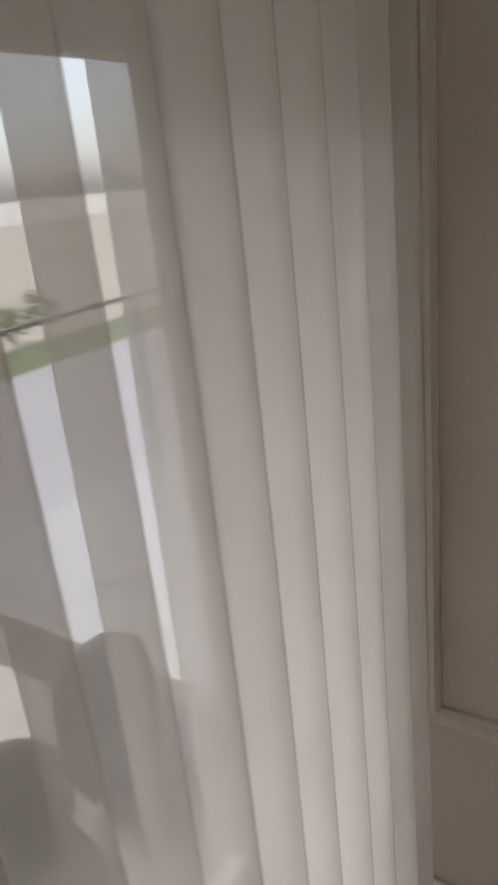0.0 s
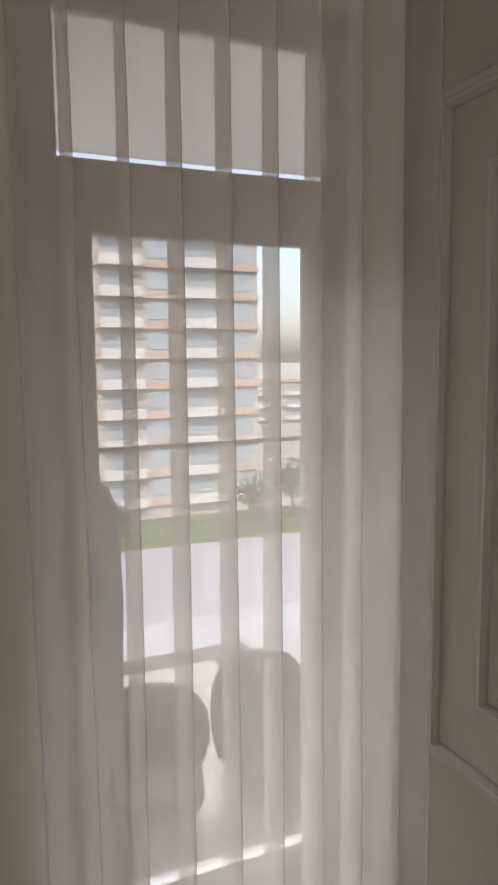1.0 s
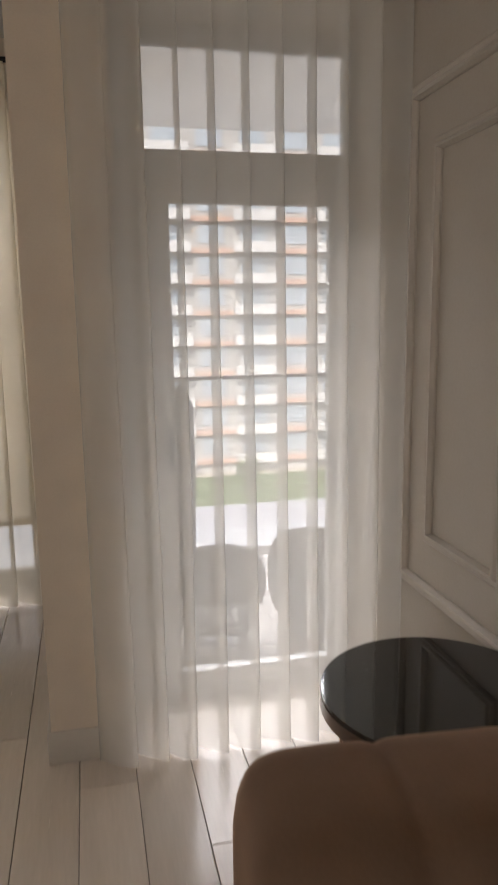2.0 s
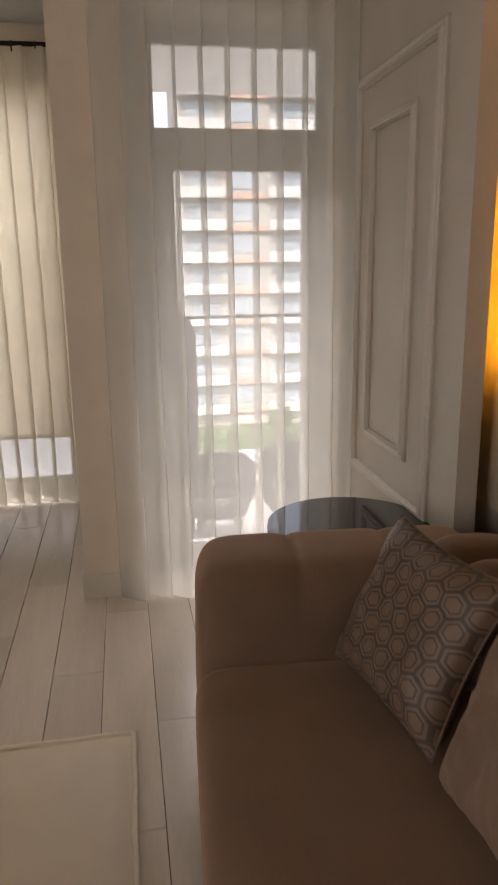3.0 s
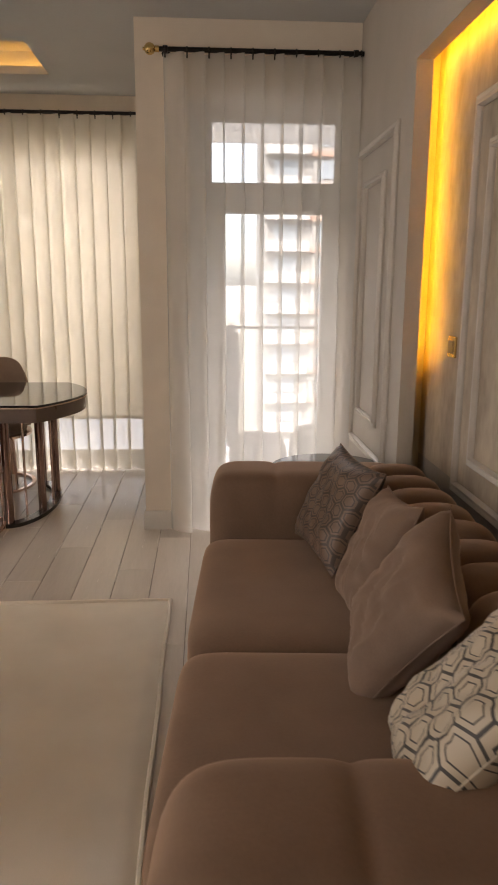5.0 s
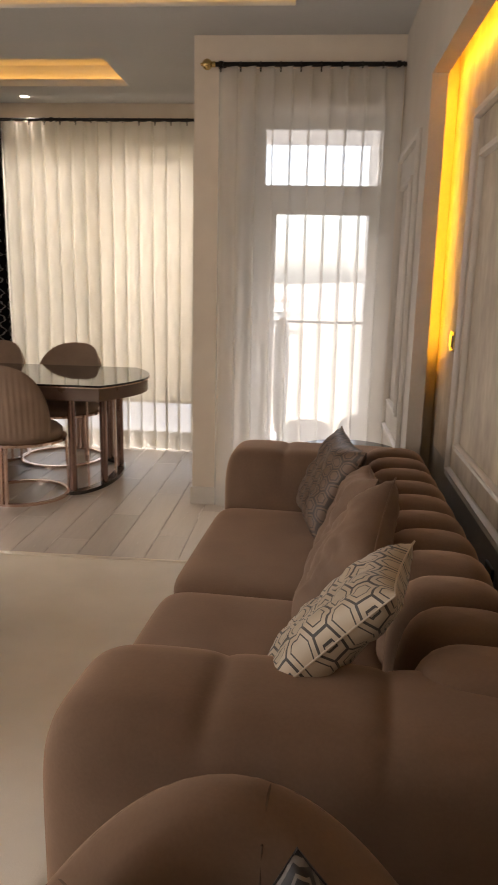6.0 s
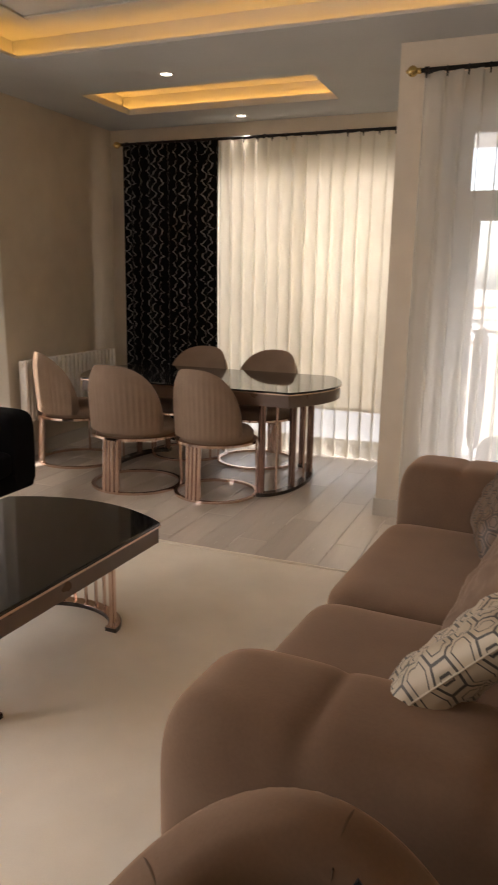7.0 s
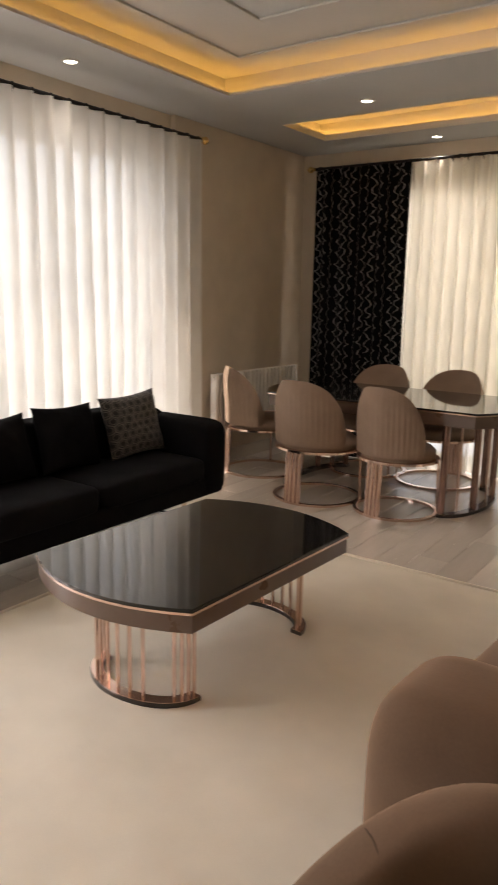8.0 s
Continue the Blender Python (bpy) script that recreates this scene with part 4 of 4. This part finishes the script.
part("rug_surface", sheet(rug_top, 60, 110), RUG, rug, smooth=60)
edge = [(-3.11, -5.4), (-1.025, -5.4), (-1.025, -1.03), (-3.11, -1.03)]
part("binding", tube(bmesh.new(), [(a[0] + (b[0] - a[0]) * i / 20 + 0.003 * math.sin(i * 1.7), a[1] + (b[1] - a[1]) * i / 20 + 0.003 * math.sin(i * 2.3), 0.009)
                                   for a, b in zip(edge, edge[1:] + edge[:1]) for i in range(20)], 0.0085, 6, closed=True), RUG, rug, smooth=60)


# balcony outside the door
setting("balcony_floor", blocks(((-1.0, 0.362, -0.25), (5.0, 2.6, -0.03))), CONCRETE, "pale tiled balcony floor")
setting("terrace_floor", blocks(((-6.5, 1.92, -0.25), (-1.0, 4.6, -0.03))), CONCRETE, "pale tiled terrace floor")
setting("balcony_ceiling", blocks(((-1.2, 0.362, 2.66), (5.0, 2.55, 2.95))), PLASTER, "white plaster underside of the balcony above")
setting("wall_outside", blocks(((0.3, 0.1, -0.25), (5.0, 0.36, 3.2))), PLASTER, "white plaster outside wall")
railing = thing("balcony_railing", "dark thin metal balcony railing", "railing", place=(0, 2.42, -0.03))
part("top_rail", tube(bmesh.new(), [(-1.0, 0, 1.10), (5.0, 0, 1.10)], 0.013, 8), BLACK_METAL, railing, smooth=40)
for i in range(3):
    part("post", tube(bmesh.new(), [(-0.95 + 2.95 * i, 0, 0), (-0.95 + 2.95 * i, 0, 1.10)], 0.012, 8), BLACK_METAL, railing, smooth=40)


def balcony_chair(x, y, a, tall, label):
    ob = thing("garden_chair", label, "chair", "balcony chairs", (x, y, -0.03), a)

    bm = puff(bmesh.new(), (0, -0.13, 0.27), (0.205, 0.05, tall), 0.62, 0.8, 18)
    for v in bm.verts:
        low = max(0.0, (0.27 - v.co.z) / tall)
        v.co.x *= 1 - 0.42 * low ** 1.6
        v.co.y -= 0.10 * (v.co.z - 0.27) - 1.2 * v.co.x ** 2
    part("backrest", bm, WICKER, ob, smooth=60)
    part("seat", puff(bmesh.new(), (0, 0.06, 0.20), (0.17, 0.17, 0.045), 0.5, 0.7, 14), WICKER, ob, smooth=60)
    for d in (45, 135, 225, 315):
        x, y = math.cos(radians(d)), math.sin(radians(d))
        part("leg", tube(bmesh.new(), [(0.16 * x, 0.05 + 0.16 * y, 0.0), (0.13 * x, 0.05 + 0.13 * y, 0.19)], 0.011, 8), WICKER, ob, smooth=50)


balcony_chair(-0.05, 0.74, 188, 0.235, "grey wicker balcony chair with a rounded back")
balcony_chair(-0.50, 0.74, 165, 0.185, "grey wicker balcony chair with a rounded back")
par = thing("parasol", "closed grey canvas parasol on the balcony", "parasol", place=(-0.68, 0.55, -0.03))
part("canopy", lathe(bmesh.new(), [(0.0, 1.24), (0.02, 1.23), (0.05, 1.16), (0.055, 0.9), (0.045, 0.5), (0.03, 0.42), (0.0, 0.42)], n=14), CANVAS, par, smooth=60)
part("pole", tube(bmesh.new(), [(0, 0, 0.02), (0, 0, 0.45)], 0.014, 8), BLACK_METAL, par, smooth=40)
part("foot", lathe(bmesh.new(), [(0.0, 0.0), (0.12, 0.0), (0.11, 0.03), (0.0, 0.04)], n=20), BLACK_METAL, par, smooth=40)

# far outside
GZ = -15.0
setting("ground", blocks(((-900, 8, GZ - 1.0), (900, 2500, GZ))), EARTH, "dry tan ground to the horizon")
setting("road", blocks(((-60, 9, GZ), (120, 58, GZ + 0.05))), ROAD, "pale grey paved yard")
setting("lawn", blocks(((-20, 58, GZ), (90, 69.0, GZ + 0.15))), GRASS, "strip of green lawn")


def apartment_block(x0, x1, y0, y1, floors, z_first, label, storey=3.08):
    ob = thing("apartment_building", label, "building", "far buildings", (0, 0, 0))
    top = GZ + z_first + floors * storey
    part("wall", blocks(((x0, y0 + 1.4, GZ), (x1, y1, top))), FACADE, ob)
    part("roof", blocks(((x0 - 0.3, y0 + 0.9, top), (x1 + 0.3, y1 + 0.3, top + 0.5))), TERRACOTTA, ob)
    bays = max(2, round((x1 - x0) / 4.4))
    w = (x1 - x0) / bays
    win = blocks(((-w * 0.30, -0.05, 0), (w * 0.30, 0.05, 1.75)))
    me = bpy.data.meshes.new("window")
    win.to_mesh(me)
    win.free()
    me.materials.append(FAR_GLASS)
    for f in range(floors):
        z = GZ + z_first + f * storey
        for b in range(bays):
            c = x0 + w * (b + 0.5)
            open_bay = b % 2 == 0
            if open_bay:
                part("balcony", blocks(((c - w * 0.5, y0, z - 0.18), (c + w * 0.5, y0 + 1.4, z + 0.02)), ((c - w * 0.5, y0, z + 0.02), (c + w * 0.5, y0 + 0.12, z + 0.85))), FACADE_BAND, ob)
            else:
                part("band", blocks(((c - w * 0.5, y0 + 0.9, z - 0.25), (c + w * 0.5, y0 + 1.4, z + 0.25))), TERRACOTTA, ob)
            pw = new("window", me)
            pw.parent = ob
            pw.location = (c, y0 + (1.37 if open_bay else 1.36), z + 0.75)
    return ob


apartment_block(5.2, 31.5, 70, 84, 11, 1.3, "tall pale apartment building with terracotta bands and balconies")
apartment_block(-75, -48, 150, 165, 4, 1.0, "low far pale apartment building")
apartment_block(-30, -8, 210, 225, 3, 1.0, "low far pale apartment building")
apartment_block(60, 84, 160, 175, 3, 1.0, "low far pale apartment building")


def hills(u, v):
    x = -900 + 1800 * u
    y = 380 + 500 * v
    rise = math.sin(math.pi * min(v * 1.4, 1) * 0.5)
    return (x, y, GZ - 0.5 + rise * (10 + 9 * noise.noise(Vector((x * 0.004, y * 0.002, 3))) + 4 * noise.noise(Vector((x * 0.02, y * 0.01, 5)))))


setting("backdrop_hills", sheet(hills, 90, 12), PAINTED_HAZE, "low tan hills paled by painted haze", 60)


def tree(x, y, h, seed):
    ob = thing("tree", "small leafy green tree on the lawn", "tree", "far trees", (x, y, GZ + 0.1))
    rnd = random.Random(seed)
    bm = tube(bmesh.new(), [(0, 0, 0), (0.05, 0, h * 0.3), (0, 0.05, h * 0.55)], 0.13, 7)
    for i in range(4):
        a = rnd.uniform(0, 6.28)
        tube(bm, [(0, 0, h * 0.4), (0.9 * math.cos(a), 0.9 * math.sin(a), h * 0.72)], 0.05, 5)
    part("trunk", bm, BARK, ob, smooth=50)
    bm = bmesh.new()
    for i in range(240):
        d = Vector((rnd.gauss(0, 1), rnd.gauss(0, 1), rnd.gauss(0, 1))).normalized() * rnd.uniform(0.35, 1.0)
        c = Vector((d.x * h * 0.34, d.y * h * 0.34, h * 0.68 + d.z * h * 0.32))
        s = rnd.uniform(0.16, 0.34)
        m = Euler((rnd.uniform(0, 3), rnd.uniform(0, 3), rnd.uniform(0, 3))).to_matrix()
        q = [bm.verts.new(c + m @ Vector(p) * s) for p in ((-1, -0.5, 0), (0, -0.7, 0.2), (1, 0, 0), (0, 0.7, 0.2), (-1, 0.5, 0))]
        bm.faces.new(q)
    part("crown", bm, LEAF, ob)


for i, (x, y, h) in enumerate(((26, 60, 5.5), (31, 62, 6.5), (36, 61, 6.0), (41, 63, 7.5), (47, 62, 6.5), (13, 61, 3.5), (53, 64, 7.0))):
    tree(x, y, h, i)

# floor planks, laid last
PW, PL = 0.183, 1.28
plank_mesh = {}


def plank(x, y0, y1):
    key = round(y1 - y0, 3)
    if key not in plank_mesh:
        bm = blocks(((-PW / 2 + 0.0011, -key / 2 + 0.001, -0.012), (PW / 2 - 0.0011, key / 2 - 0.001, 0.0)))
        bmesh.ops.bevel(bm, geom=[e for e in bm.edges if all(v.co.z > -0.001 for v in e.verts)], offset=0.0015, segments=1, affect="EDGES")
        me = bpy.data.meshes.new("plank")
        bm.to_mesh(me)
        bm.free()
        me.materials.append(PLANK)
        plank_mesh[key] = me
    ob = new("plank", plank_mesh[key])
    ob.parent = floor
    ob.location = (x, (y0 + y1) / 2, 0)


cols = 25
for c in range(cols):
    x = -0.068 - PW * c + 0.13
    y = Y_S - (c * 0.47 % PL)
    while y < 1.9:
        lo, hi = max(y, Y_S), min(y + PL, 1.9)
        if hi - lo > 0.05:
            plank(x, lo, hi)
        y += PL
